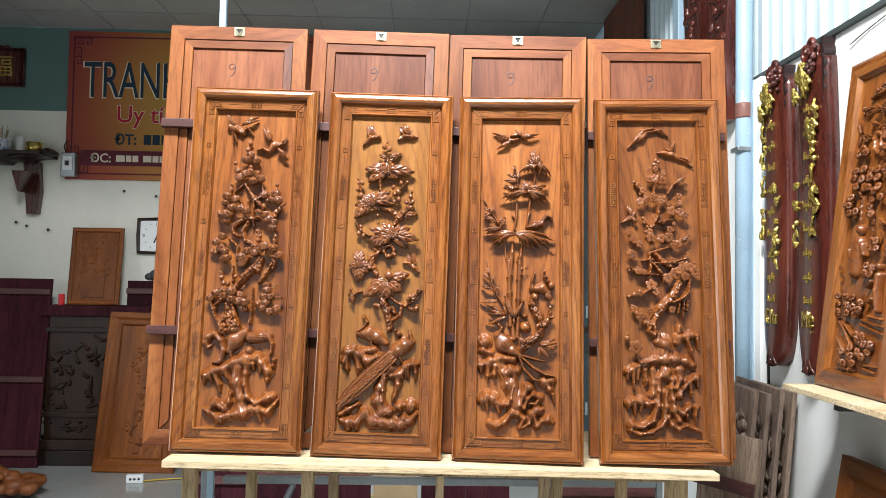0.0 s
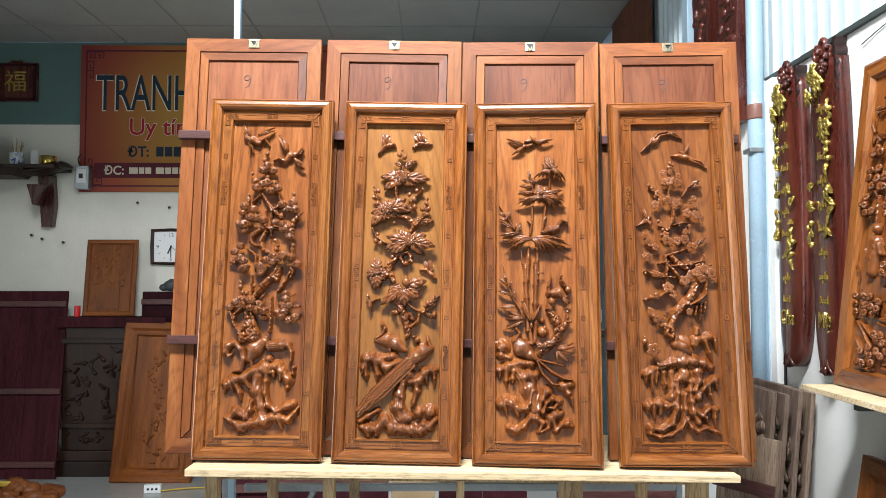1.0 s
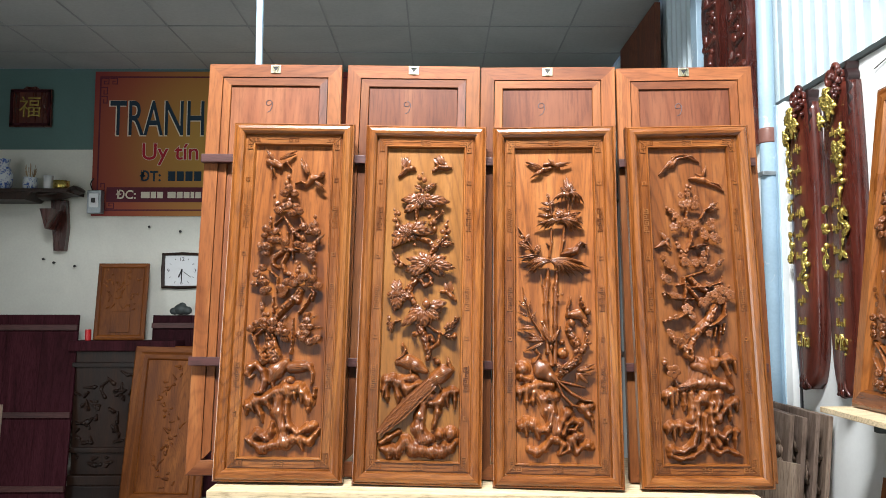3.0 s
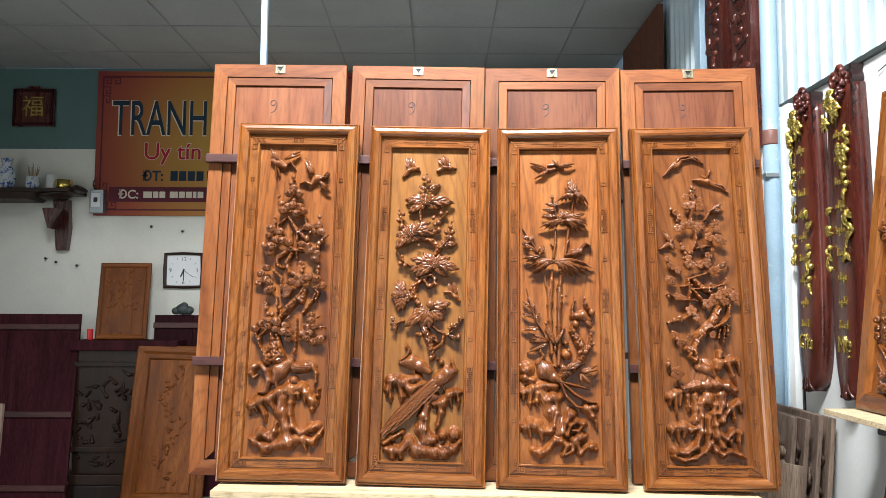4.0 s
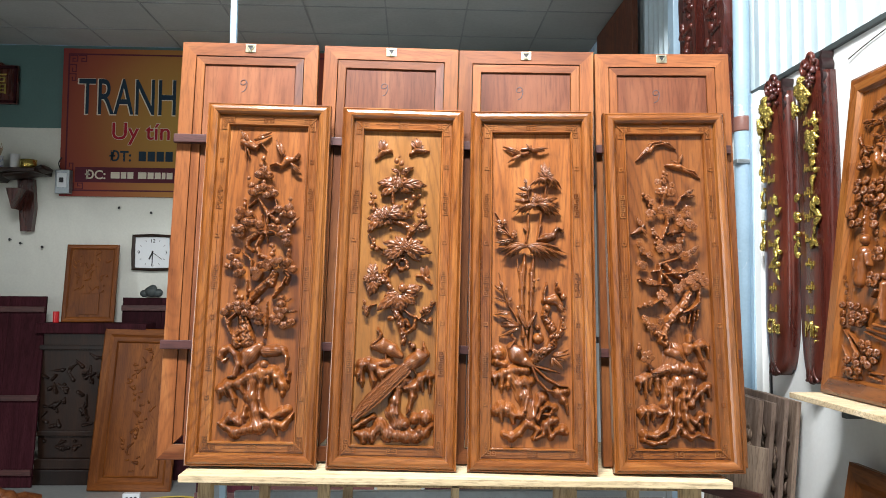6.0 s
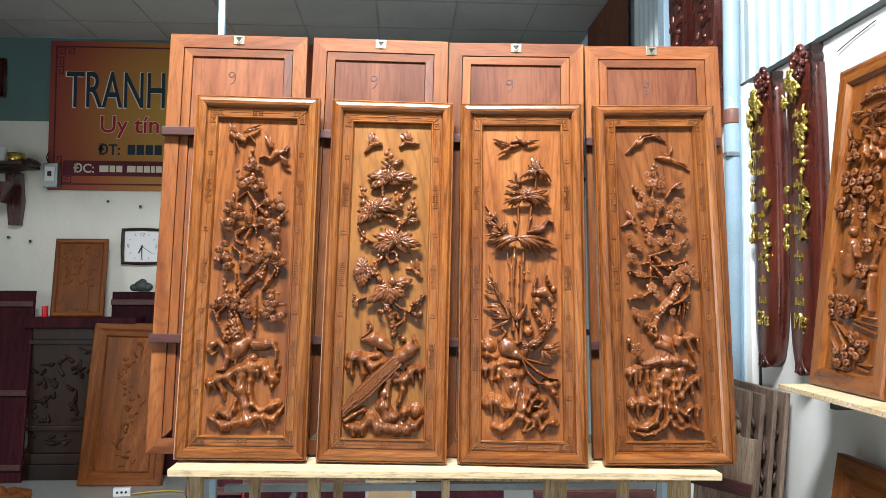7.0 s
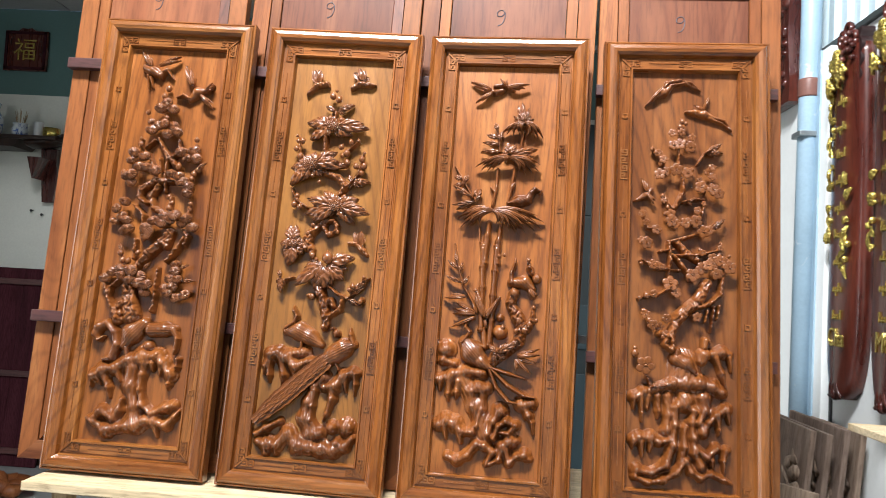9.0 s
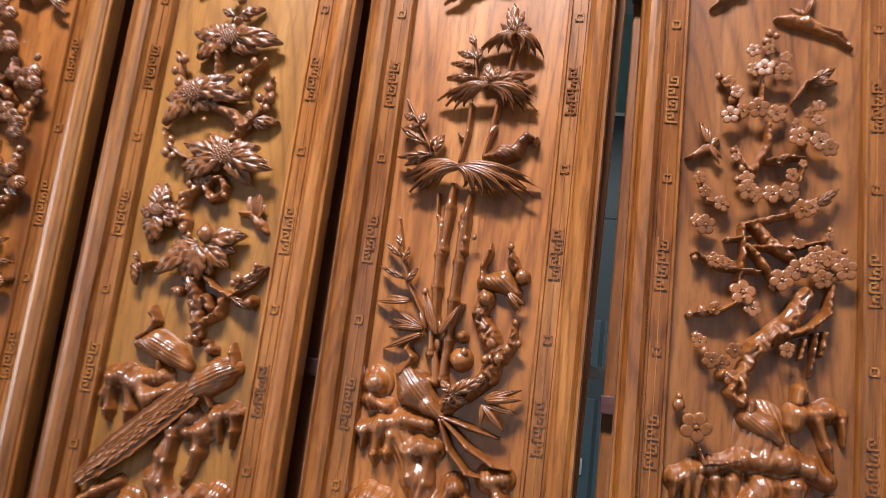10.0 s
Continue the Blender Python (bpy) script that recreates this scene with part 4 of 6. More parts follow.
c.run(24, (200, 243, 15.7), (198, 218, 9.8), (198, 185, 8.3), (208, 153, 9.7), (232, 136, 10.7), (260, 150, 12.7), (276, 156, 10.6))
c.run(22, (218, 244, 9.8), (220, 227, 2.3))
c.run(23, (239, 245, 12.7), (238, 220, 3.3))
c.run(23, (261, 227, 13.6), (260, 202, 6.8), (259, 191, 1.8))
c.run(21, (275, 257, 6.9), (274, 240, 5.9), (277, 233, 1.9))
c.run(24, (100, 115, 11.8), (117, 133, 13.7), (134, 125, 9.7))
c.run(23, (87, 117, 5.4), (104, 108, 9.8), (132, 94, 16.6), (157, 100, 12.6), (177, 105, 14.5), (198, 107, 17.4), (218, 120, 14.5), (239, 119, 14.5), (265, 113, 12.4), (284, 134, 8.2), (293, 146, 2.9))
c.run(21, (145, 120, 12.7), (156, 138, 9.8), (160, 162, 6.3))
c.run(21, (240, 111, 9.7), (248, 86, 2.3))
c.run(20, (133, 91, 13.6), (140, 81, 5.8))
c.done(0.05, 0.1, (8, 9, 1.5, 1.0), bed=12, fold=0.05)
c = Carving(p, 'carved_motif', 1.5, fresh=True)
c.run(27, (189, 331, 15.3), (161, 307, 26.0), (147, 279, 12.4))
c.done(0, 0.2, (-39, 5, 1.8))
c = Carving(p, 'carved_motif', 1.5, fresh=True)
c.run(26, (206, 318, 18.3), (237, 322, 19.2), (257, 322, 12.4))
c.done(0, 0.2, (94, 5, 1.8))
c = Carving(p, 'carved_motif', 1.5, fresh=True)
c.run(23, (257, 321, 10.5), (268, 302, 7.1), (267, 277, 5.2), (264, 268, 2.9))
c.run(24, (104, 327, 10.5), (124, 308, 12.0), (133, 280, 11.5), (123, 250, 9.5), (106, 246, 5.7))
c.run(24, (104, 327, 10.5), (86, 317, 13.6), (80, 300, 11.5), (90, 287, 5.8), (100, 296, 2.9))
c.run(21, (204, 282, 14.3))
c.run(18, (153, 275, 6.7), (156, 252, 3.7))
c.done()
c = Carving(p, 'trunk', 1.8)
c.run(22, (147, 339, 24.3), (140, 367, 20.8), (132, 391, 15), (124, 416, 10.4))
c.run(22, (118, 328, 13.9), (111, 350, 9.3), (121, 366, 6.9))
c.run(28, (146, 447, 9.3), (171, 483, 13.9), (197, 509, 11.6), (210, 535, 8.1))
c.run(28, (140, 466, 4.6), (137, 511, 2.9))
c.run(28, (195, 351, 5.8), (199, 381, 4), (197, 450, 2.9))
c.run(28, (246, 521, 5.2), (234, 493, 5.8), (213, 464, 5.2))
c.run(28, (82, 407, 4), (95, 374, 4), (111, 344, 4.6), (118, 331, 5.8))
c.run(28, (140, 411, 5.8), (151, 372, 8.1), (160, 345, 9.3))
c.run(28, (118, 421, 5.8), (95, 399, 4.6), (94, 366, 3.5))
c.done(0.18, 0.35, fold=0.07)
tufts(p, 22, ((111, 528, 13.9), (166, 529, 15), (96, 433, 13.9), (115, 440, 15.6), (141, 438, 15.6), (161, 426, 15), (80, 418, 12.7), (119, 426, 13.9), (141, 418, 13.9), (160, 411, 13.9), (179, 408, 15), (177, 391, 12.7),))
tufts(p, 18, ((236, 459, 12.7), (237, 443, 13.9), (229, 425, 13.9), (246, 425, 12.7), (216, 403, 12.7), (236, 409, 12.7), (228, 392, 11.6), (244, 383, 12.7), (267, 391, 14.5), (253, 385, 11.6),))
leaf(p, 247, 451, 267, 461, 8, 18, 'leaf', 'leaf')
leaf(p, 256, 423, 284, 424, 9, 18, 'leaf', 'leaf')
leaf(p, 109, 482, 99, 500, 9, 14, 'leaf', 'leaf')
leaf(p, 166, 441, 181, 461, 8, 18, 'leaf', 'leaf')
buds(p, 16, ((125, 460, 8.7), (108, 477, 8.7), (115, 461, 7.5), (147, 390, 6.9), (145, 380, 5.8), (92, 393, 5.8), (147, 480, 6.9), (138, 494, 5.2), (123, 342, 8.1), (115, 336, 6.9),))
c = Carving(p, 'branch', 1.6)
c.run(24, (213, 679, 9), (183, 709, 8.5), (168, 730, 5.6), (155, 750, 3.4))
c.run(24, (200, 649, 6.8), (162, 650, 9), (131, 627, 9.6), (130, 608, 7.9), (146, 596, 5.6))
c.run(24, (171, 637, 7.3), (157, 612, 7.9), (167, 584, 8.5), (191, 574, 7.3), (199, 554, 6.8))
c.run(24, (147, 526, 5.1), (147, 567, 5.1), (122, 589, 4.5))
c.run(24, (183, 702, 5.6), (185, 668, 4.5), (187, 623, 2.8))
c.run(24, (167, 702, 4.5), (171, 674, 2.8))
c.run(24, (220, 726, 4.5), (189, 702, 4.5))
c.run(24, (204, 613, 4), (204, 574, 4.5))
c.run(24, (249, 597, 3.4), (250, 563, 4.5))
c.run(24, (148, 744, 4), (128, 724, 2.8))
c.run(24, (241, 538, 5.6), (255, 525, 5.1), (248, 503, 5.1))
c.run(24, (139, 713, 4), (158, 673, 4))
c.run(24, (116, 746, 2.8), (118, 712, 3.4))
c.run(24, (203, 748, 2.8), (210, 726, 3.4))
c.run(24, (214, 530, 10.2), (205, 502, 12.4))
c.done(0.15, 0.4)
tufts(p, 20, ((155, 819, 15.8), (183, 819, 15.8), (166, 835, 13.6), (139, 767, 15.2), (155, 778, 13.6), (168, 782, 13.6), (188, 779, 13.6), (200, 765, 14.7), (180, 758, 13.6), (215, 719, 14.7), (245, 723, 14.7), (254, 704, 13.6), (235, 706, 12.4), (107, 711, 14.7), (132, 703, 14.7), (103, 692, 12.4),))
tufts(p, 24, ((125, 678, 14.1), (145, 676, 14.1), (165, 670, 14.1), (110, 658, 14.7), (97, 654, 12.4), (109, 641, 13.6), (202, 665, 13.6), (219, 660, 13.6), (232, 649, 13.6), (244, 638, 14.1), (242, 623, 13.6), (224, 646, 11.3), (103, 594, 13.6), (88, 577, 12.4), (101, 560, 13.6), (114, 552, 13.6), (119, 532, 15.8),))
tufts(p, 26, ((199, 565, 15.8), (223, 568, 15.8), (250, 563, 15.2), (176, 554, 15.2), (161, 536, 14.7), (164, 518, 13.6), (195, 549, 14.1), (265, 544, 14.7), (240, 554, 13.6), (213, 557, 12.4),))
buds(p, 15, ((163, 871, 9), (157, 851, 9), (132, 788, 9), (124, 810, 6.8), (138, 789, 6.2), (247, 749, 7.3), (246, 735, 6.2), (213, 685, 9), (118, 732, 7.9), (116, 746, 5.1), (88, 663, 7.9), (248, 670, 9), (258, 679, 7.9), (246, 657, 7.3), (76, 551, 8.5), (86, 548, 6.8), (249, 586, 7.9), (251, 599, 6.8), (203, 587, 9), (199, 613, 7.3), (208, 599, 6.8), (168, 799, 7.9), (222, 703, 6.8),))
leaf(p, 261, 681, 278, 696, 8, 18, 'leaf', 'leaf')
c = Carving(p, 'carved_motif', 1.5)
c.run(20, (100, 921, 11.3), (117, 914, 13.6), (137, 903, 9), (145, 912, 5.1), (153, 916, 5.1), (168, 896, 1.7))
c.run(20, (108, 902, 3.4), (113, 870, 1.7))
c.run(20, (115, 897, 3.4), (122, 873, 1.7))
c.done()
leaves(p, 114, 919, ((88, 960), (98, 955), (109, 947),), 9, 10, 'blade', 'feather')
leaves(p, 130, 923, ((182, 951), (182, 943), (168, 938), (160, 933),), 9, 12, 'blade', 'feather')
c = Carving(p, 'carved_motif', 1.5)
c.run(20, (214, 847, 6.8), (230, 867, 14.7), (252, 871, 7.9))
c.run(20, (214, 850, 4.5), (200, 857, 4.5), (181, 852, 1.7))
c.run(20, (252, 871, 5.6), (265, 886, 3.4))
c.done()
leaves(p, 221, 876, ((195, 931), (205, 925), (211, 917), (223, 899),), 9, 10, 'blade', 'feather')
leaves(p, 239, 859, ((276, 824), (270, 832), (262, 839), (273, 842),), 9, 12, 'blade', 'feather')
leaves(p, 252, 871, ((271, 883), (268, 874), (265, 890),), 7, 12, 'blade', 'feather')

# large flowers and long-tailed birds
p = PANELS[1]
c = Carving(p, 'carved_rock', 1.5, fresh=True)
c.run(24, (81, 262, 9.9), (89, 287, 15.1), (106, 292, 14.9), (127, 282, 14.0), (150, 266, 17.0), (175, 278, 12.9), (185, 282, 6.5))
c.run(21, (81, 262, 8.4), (78, 244, 2.3))
c.run(22, (86, 270, 11.1), (90, 241, 6.5), (92, 227, 2.0))
c.run(23, (114, 281, 14.0), (123, 244, 8.6), (121, 221, 1.9))
c.run(21, (142, 267, 14.9), (150, 244, 7.8))
c.run(20, (126, 290, 13.1), (164, 298, 12.9))
c.run(24, (216, 226, 10.8), (241, 233, 14.8), (256, 254, 13.9), (276, 263, 11.8), (288, 262, 6.8))
c.run(23, (281, 257, 9.9), (284, 237, 5.9), (284, 214, 1.9))
c.run(22, (259, 247, 10.8), (264, 220, 2.9))
c.run(22, (213, 247, 14.8), (194, 225, 11.9), (184, 191, 13.9), (180, 157, 16.8), (197, 126, 19.7))
c.run(24, (233, 228, 14.8), (236, 203, 10.3), (227, 169, 5.9), (221, 155, 1.9))
c.run(24, (198, 217, 7.8), (194, 183, 6.9), (194, 154, 8.3), (214, 126, 13.9))
c.run(22, (77, 115, 7.9), (97, 129, 9.9), (126, 145, 7.4))
c.run(23, (82, 99, 9.4), (102, 96, 16.8), (123, 94, 13.9), (146, 120, 16.8), (170, 98, 18.6), (196, 97, 16.6), (222, 95, 18.5), (248, 93, 16.1), (272, 104, 13.6), (288, 122, 8.7))
c.run(26, (216, 129, 13.1))
c.run(26, (242, 142, 14.0))
c.run(27, (274, 145, 17.6))
c.run(24, (256, 110, 11.6))
c.run(21, (98, 92, 11.9), (102, 75, 7.4))
c.run(21, (123, 94, 9.8), (125, 77, 5.9))
c.done(0.05, 0.1, (8, 9, 1.5, 1.0), bed=12, fold=0.05)
c = Carving(p, 'carved_motif', 1.5, fresh=True)
c.run(26, (120, 342, 12.7), (146, 344, 23.4), (173, 332, 20.5), (198, 317, 9.7))
c.done(0, 0.2, (67, 5, 1.8))
c = Carving(p, 'carved_motif', 1.5, fresh=True)
c.run(23, (118, 349, 6.8), (133, 360, 5.4), (140, 375, 5.9), (132, 386, 7.4), (130, 398, 2.0))
c.run(24, (271, 325, 6.7), (264, 344, 7.3), (262, 358, 2.9))
c.run(19, (155, 319, 3.7), (158, 298, 2.9))
c.run(19, (236, 279, 3.9), (244, 265, 2.9))
c.done()
c = Carving(p, 'carved_motif', 1.5, fresh=True)
c.run(29, (270, 323, 12.5), (249, 314, 25.1), (228, 296, 22.2), (212, 281, 16.4))
c.done(0, 0.2, (121, 5, 1.8))
plumage(p, (218, 286, 17.3), (179, 247, 19.8), (132, 201, 19.8), (101, 170, 13.9), (77, 146, 6.0))
c = Carving(p, 'trunk', 1.8)
c.run(24, (172, 431, 13.7), (184, 401, 12.5), (192, 369, 11.4), (197, 355, 8))
c.run(24, (226, 420, 6.3), (223, 389, 6.8), (203, 375, 6.8))
c.run(24, (153, 414, 9.1))
c.run(24, (187, 443, 4), (210, 425, 4.6), (237, 414, 4), (261, 437, 3.4), (269, 465, 2.3))
c.run(24, (199, 407, 10.3), (208, 394, 6.8))
c.run(24, (129, 544, 9.1), (143, 517, 10.3), (147, 500, 5.7))
c.run(24, (111, 452, 3.4), (97, 447, 4), (86, 437, 3.4))
c.run(24, (193, 346, 9.1))
c.run(24, (221, 336, 10.3))
c.run(24, (212, 345, 6.8))
c.run(24, (268, 415, 8), (260, 406, 4.6))
c.done(0.2, 0.35, fold=0.07)
big_flower(p, 103, 527, 11.4, ((72, 524), (82, 497), (108, 483), (135, 530), (94, 477), (125, 505),), 14)
leaves(p, 84, 449, ((75, 467), (88, 414), (72, 437), (94, 432),), 14, 10, 'leaf', 'leaf')
buds(p, 26, ((186, 500, 14.8), (249, 441, 7.4), (268, 409, 6.8), (242, 433, 6.3), (270, 463, 4.6), (229, 497, 6.8), (152, 503, 8), (161, 495, 5.7), (223, 337, 6.8), (193, 348, 6.8), (161, 412, 6.8),))
leaves(p, 181, 487, ((115, 434), (134, 474), (152, 442), (185, 432), (160, 428), (225, 455), (245, 506), (208, 466), (142, 460), (230, 480), (198, 440),), 26, 16, 'leaf', 'leaf')
leaves(p, 237, 417, ((283, 465), (254, 401), (272, 399), (275, 451),), 11, 10, 'leaf', 'leaf')
c = Carving(p, 'branch', 1.6)
c.run(22, (147, 783, 7.8), (150, 749, 5.6), (166, 721, 5.6))
c.run(22, (152, 697, 7.8), (186, 688, 9.4), (206, 668, 10), (192, 646, 6.7))
c.run(22, (82, 656, 2.8), (97, 629, 3.3), (122, 613, 3.9))
c.run(22, (163, 582, 10), (140, 556, 10), (131, 521, 10))
c.run(22, (167, 570, 6.7), (172, 585, 6.7), (187, 587, 6.7), (197, 575, 6.7), (194, 561, 6.7), (178, 554, 7.2), (167, 570, 6.7))
c.run(22, (198, 745, 2.8), (225, 774, 2.2))
c.run(22, (239, 747, 2.2), (232, 695, 3.9), (211, 670, 4.4))
c.run(22, (85, 778, 2.2), (95, 736, 3.9), (117, 720, 4.4))
c.run(22, (166, 841, 3.3), (165, 824, 3.9))
c.done(0.15, 0.4)
big_flower(p, 164, 806, 16.7, ((101, 809), (112, 771), (123, 827), (248, 804), (234, 816), (208, 788), (142, 780), (186, 782),), 16)
big_flower(p, 123, 711, 17.8, ((77, 700), (79, 661), (103, 673), (181, 746), (206, 714), (155, 735), (131, 744), (94, 719), (188, 722), (151, 687),), 18)
big_flower(p, 191, 619, 18.3, ((122, 633), (119, 596), (158, 653), (215, 642), (241, 640), (269, 605), (258, 617), (237, 581), (139, 581), (154, 593), (219, 589),), 20)
big_flower(p, 99, 528, 11.1, ((70, 527), (104, 572), (91, 571), (82, 514), (120, 542),), 14)
leaves(p, 167, 841, ((140, 854), (206, 862), (154, 835), (187, 841),), 14, 10, 'leaf', 'leaf')
leaves(p, 217, 678, ((261, 682), (213, 695), (212, 662), (244, 671),), 15, 10, 'leaf', 'leaf')
buds(p, 16, ((155, 877, 9.4), (170, 870, 8.9), (163, 890, 4.4), (182, 821, 8.3), (154, 823, 7.8), (143, 810, 7.8), (187, 758, 7.8), (201, 744, 10), (209, 770, 7.2), (226, 774, 5), (204, 722, 8.9), (192, 738, 6.7), (145, 721, 8.9), (87, 766, 6.1), (85, 747, 7.8), (97, 766, 7.8), (95, 729, 8.9), (114, 727, 7.8), (84, 777, 3.9), (237, 732, 8.3), (244, 716, 8.9), (226, 715, 8.3), (238, 700, 7.8), (242, 747, 4.4),))
buds(p, 16, ((164, 632, 8.9), (165, 612, 7.8), (205, 641, 7.8), (99, 638, 7.2), (94, 618, 8.9), (108, 612, 7.8), (100, 628, 6.1), (183, 555, 6.7), (199, 561, 6.1), (134, 554, 6.7), (144, 573, 6.7), (129, 686, 5.6), (146, 673, 5),))
c = Carving(p, 'carved_motif', 1.5)
c.run(16, (94, 883, 5.6), (113, 905, 8.9), (136, 909, 7.8), (142, 902, 2.8))
c.run(16, (196, 903, 6.7), (212, 915, 8.9), (237, 912, 7.8), (249, 913, 2.8))
c.run(16, (227, 539, 5.6), (242, 539, 6.7), (259, 525, 8.9), (269, 515, 4.4))
c.done(0.1, 0.5)
leaves(p, 115, 908, ((104, 940), (117, 942), (124, 933), (101, 928),), 16, 8, 'petal', 'feather')
leaves(p, 220, 918, ((196, 940), (208, 948), (222, 943), (234, 928),), 16, 8, 'petal', 'feather')
leaves(p, 251, 532, ((239, 565), (251, 569), (261, 555),), 15, 8, 'petal', 'feather')

# palms and bamboo
p = PANELS[2]
c = Carving(p, 'carved_rock', 1.5, fresh=True)
c.run(27, (85, 329, 19.1))
c.run(24, (82, 306, 12.1), (106, 299, 9.5))
c.run(24, (74, 265, 12.1), (104, 276, 15.9), (132, 285, 14.0), (167, 283, 12.3))
c.run(21, (78, 261, 8.6), (77, 241, 2.4))
c.run(23, (98, 264, 14.0), (96, 234, 6.5), (97, 220, 1.9))
c.run(23, (117, 261, 12.0), (114, 239, 8.4), (114, 226, 1.9))
c.run(25, (143, 245, 13.9), (160, 253, 17.8), (178, 252, 11.9))
c.run(24, (148, 242, 12.9), (148, 212, 6.3), (147, 198, 1.9))
c.run(22, (169, 244, 12.3), (172, 206, 8.9), (162, 172, 8.9), (149, 158, 9.9))
c.run(24, (81, 168, 13.9), (96, 178, 15.8), (114, 172, 16.8), (133, 157, 10.3), (155, 158, 9.8))
c.run(22, (93, 166, 9.0), (97, 140, 2.4))
c.run(23, (124, 160, 12.3), (130, 135, 4.2))
c.run(25, (210, 205, 16.6), (196, 183, 11.8), (188, 156, 8.7))
c.run(27, (200, 149, 8.3), (208, 174, 8.3), (224, 186, 10.3), (244, 179, 9.7), (231, 161, 6.8), (210, 162, 3.6))
c.run(25, (220, 134, 13.6), (234, 145, 15.5), (249, 147, 7.7))
c.run(24, (219, 134, 13.6), (213, 106, 8.6), (195, 95, 5.3))
c.run(23, (104, 104, 9.5), (124, 97, 12.2), (144, 108, 11.2), (164, 134, 11.8), (181, 132, 11.6), (200, 120, 10.7), (187, 94, 5.8))
c.run(23, (226, 127, 9.7), (235, 99, 8.6), (250, 116, 9.2), (266, 119, 13.1), (278, 111, 6.2))
c.run(24, (256, 224, 15.6), (274, 226, 12.7))
c.run(24, (260, 221, 11.6), (271, 201, 10.2), (279, 187, 5.3), (283, 163, 1.9))
c.run(20, (124, 270, 19.9), (158, 213, 19.8), (180, 156, 19.6))
c.done(0.05, 0.1, (8, 9, 1.5, 1.0), bed=12, fold=0.05)
c = Carving(p, 'carved_motif', 1.5, fresh=True)
c.run(28, (126, 348, 16.6), (142, 327, 28.2), (165, 307, 16.4), (184, 295, 8.7))
c.done(0, 0.2, (44, 5, 1.8))
c = Carving(p, 'carved_motif', 1.5, fresh=True)
c.run(24, (119, 346, 6.8), (135, 369, 5.8), (125, 379, 5.8), (127, 395, 2.0))
c.run(24, (200, 374, 17.5))
c.run(22, (198, 405, 9.7))
c.done()
c = Carving(p, 'feather', 1.5, fresh=True)
c.run(24, (183, 296, 5.4), (223, 286, 5.7), (262, 277, 2.4))
c.done(0, 0.2, fold=0.12)
c = Carving(p, 'feather', 1.5, fresh=True)
c.run(26, (187, 292, 5.4), (224, 260, 6.2), (259, 242, 5.6), (282, 239, 2.3))
c.done(0, 0.2, fold=0.12)
c = Carving(p, 'feather', 1.5, fresh=True)
c.run(25, (183, 291, 5.4), (199, 254, 5.7), (226, 227, 5.3), (248, 224, 2.4))
c.done(0, 0.2, fold=0.12)
c = Carving(p, 'carved_motif', 1.5)
c.run(24, (217, 475, 11.4), (245, 479, 17.1), (262, 465, 10.3))
c.run(24, (217, 475, 6.8), (214, 495, 5.1), (222, 518, 4.6), (222, 529, 2.3))
c.done(0.0, 0.5, (50, 5, 1.6))
leaves(p, 253, 465, ((277, 450), (273, 440), (264, 439),), 10, 14, 'blade', 'feather')
c = Carving(p, 'trunk', 1.8)
c.run(24, (223, 452, 13.7), (216, 430, 11.4), (234, 401, 16), (245, 382, 13.7), (239, 348, 14.8), (211, 318, 10.3))
c.run(24, (267, 421, 4.6), (266, 396, 8), (256, 374, 9.1))
c.run(24, (254, 510, 8.6), (262, 496, 6.8))
c.run(24, (270, 488, 11.4))
c.run(24, (195, 315, 17.1), (184, 298, 12.5))
c.run(24, (217, 331, 11.4), (206, 323, 8))
c.run(24, (251, 521, 4.6), (254, 507, 6.8))
c.done(0.25, 0.4)
leaves(p, 195, 317, ((178, 336), (217, 342), (239, 346), (184, 301), (217, 310), (200, 331),), 14, 24, 'leaf', 'leaf')
c = Carving(p, 'bamboo_stem', 1.6)
c.run(20, (149, 552, 9.7), (149, 544, 7.4), (150, 513, 7.4), (150, 506, 9.7))
c.run(20, (150, 506, 9.7), (151, 498, 7.4), (152, 466, 7.4), (152, 460, 9.7))
c.run(20, (152, 460, 9.7), (152, 452, 7.4), (154, 420, 7.4), (154, 414, 9.7))
c.run(20, (154, 414, 9.7), (154, 406, 7.4), (156, 375, 7.4), (156, 368, 9.7))
c.done()
c = Carving(p, 'bamboo_stem', 1.6)
c.run(20, (179, 553, 9.7), (179, 545, 7.4), (178, 505, 7.4), (178, 498, 9.7))
c.run(20, (178, 498, 9.7), (178, 490, 7.4), (177, 450, 7.4), (177, 444, 9.7))
c.run(20, (177, 444, 9.7), (177, 436, 7.4), (177, 396, 7.4), (177, 389, 9.7))
c.run(20, (177, 389, 9.7), (177, 382, 7.4), (176, 342, 7.4), (176, 336, 9.7))
c.done()
c = Carving(p, 'branch', 1.6)
c.run(16, (84, 553, 2.3), (97, 500, 2.9), (111, 459, 3.4), (139, 418, 4), (161, 385, 5.1))
c.run(16, (150, 552, 3.4), (139, 563, 2.9))
c.run(16, (164, 330, 4.6), (139, 341, 3.4))
c.run(16, (167, 330, 8), (161, 368, 8))
c.run(16, (192, 441, 3.4), (178, 402, 4.6))
c.done()
leaf(p, 95, 497, 72, 515, 9, 10, 'leaf', 'leaf')
leaf(p, 93, 511, 86, 531, 9, 10, 'leaf', 'leaf')
leaf(p, 101, 489, 106, 513, 9, 10, 'leaf', 'leaf')
leaf(p, 108, 467, 69, 481, 9, 10, 'leaf', 'leaf')
leaf(p, 108, 461, 122, 483, 9, 10, 'leaf', 'leaf')
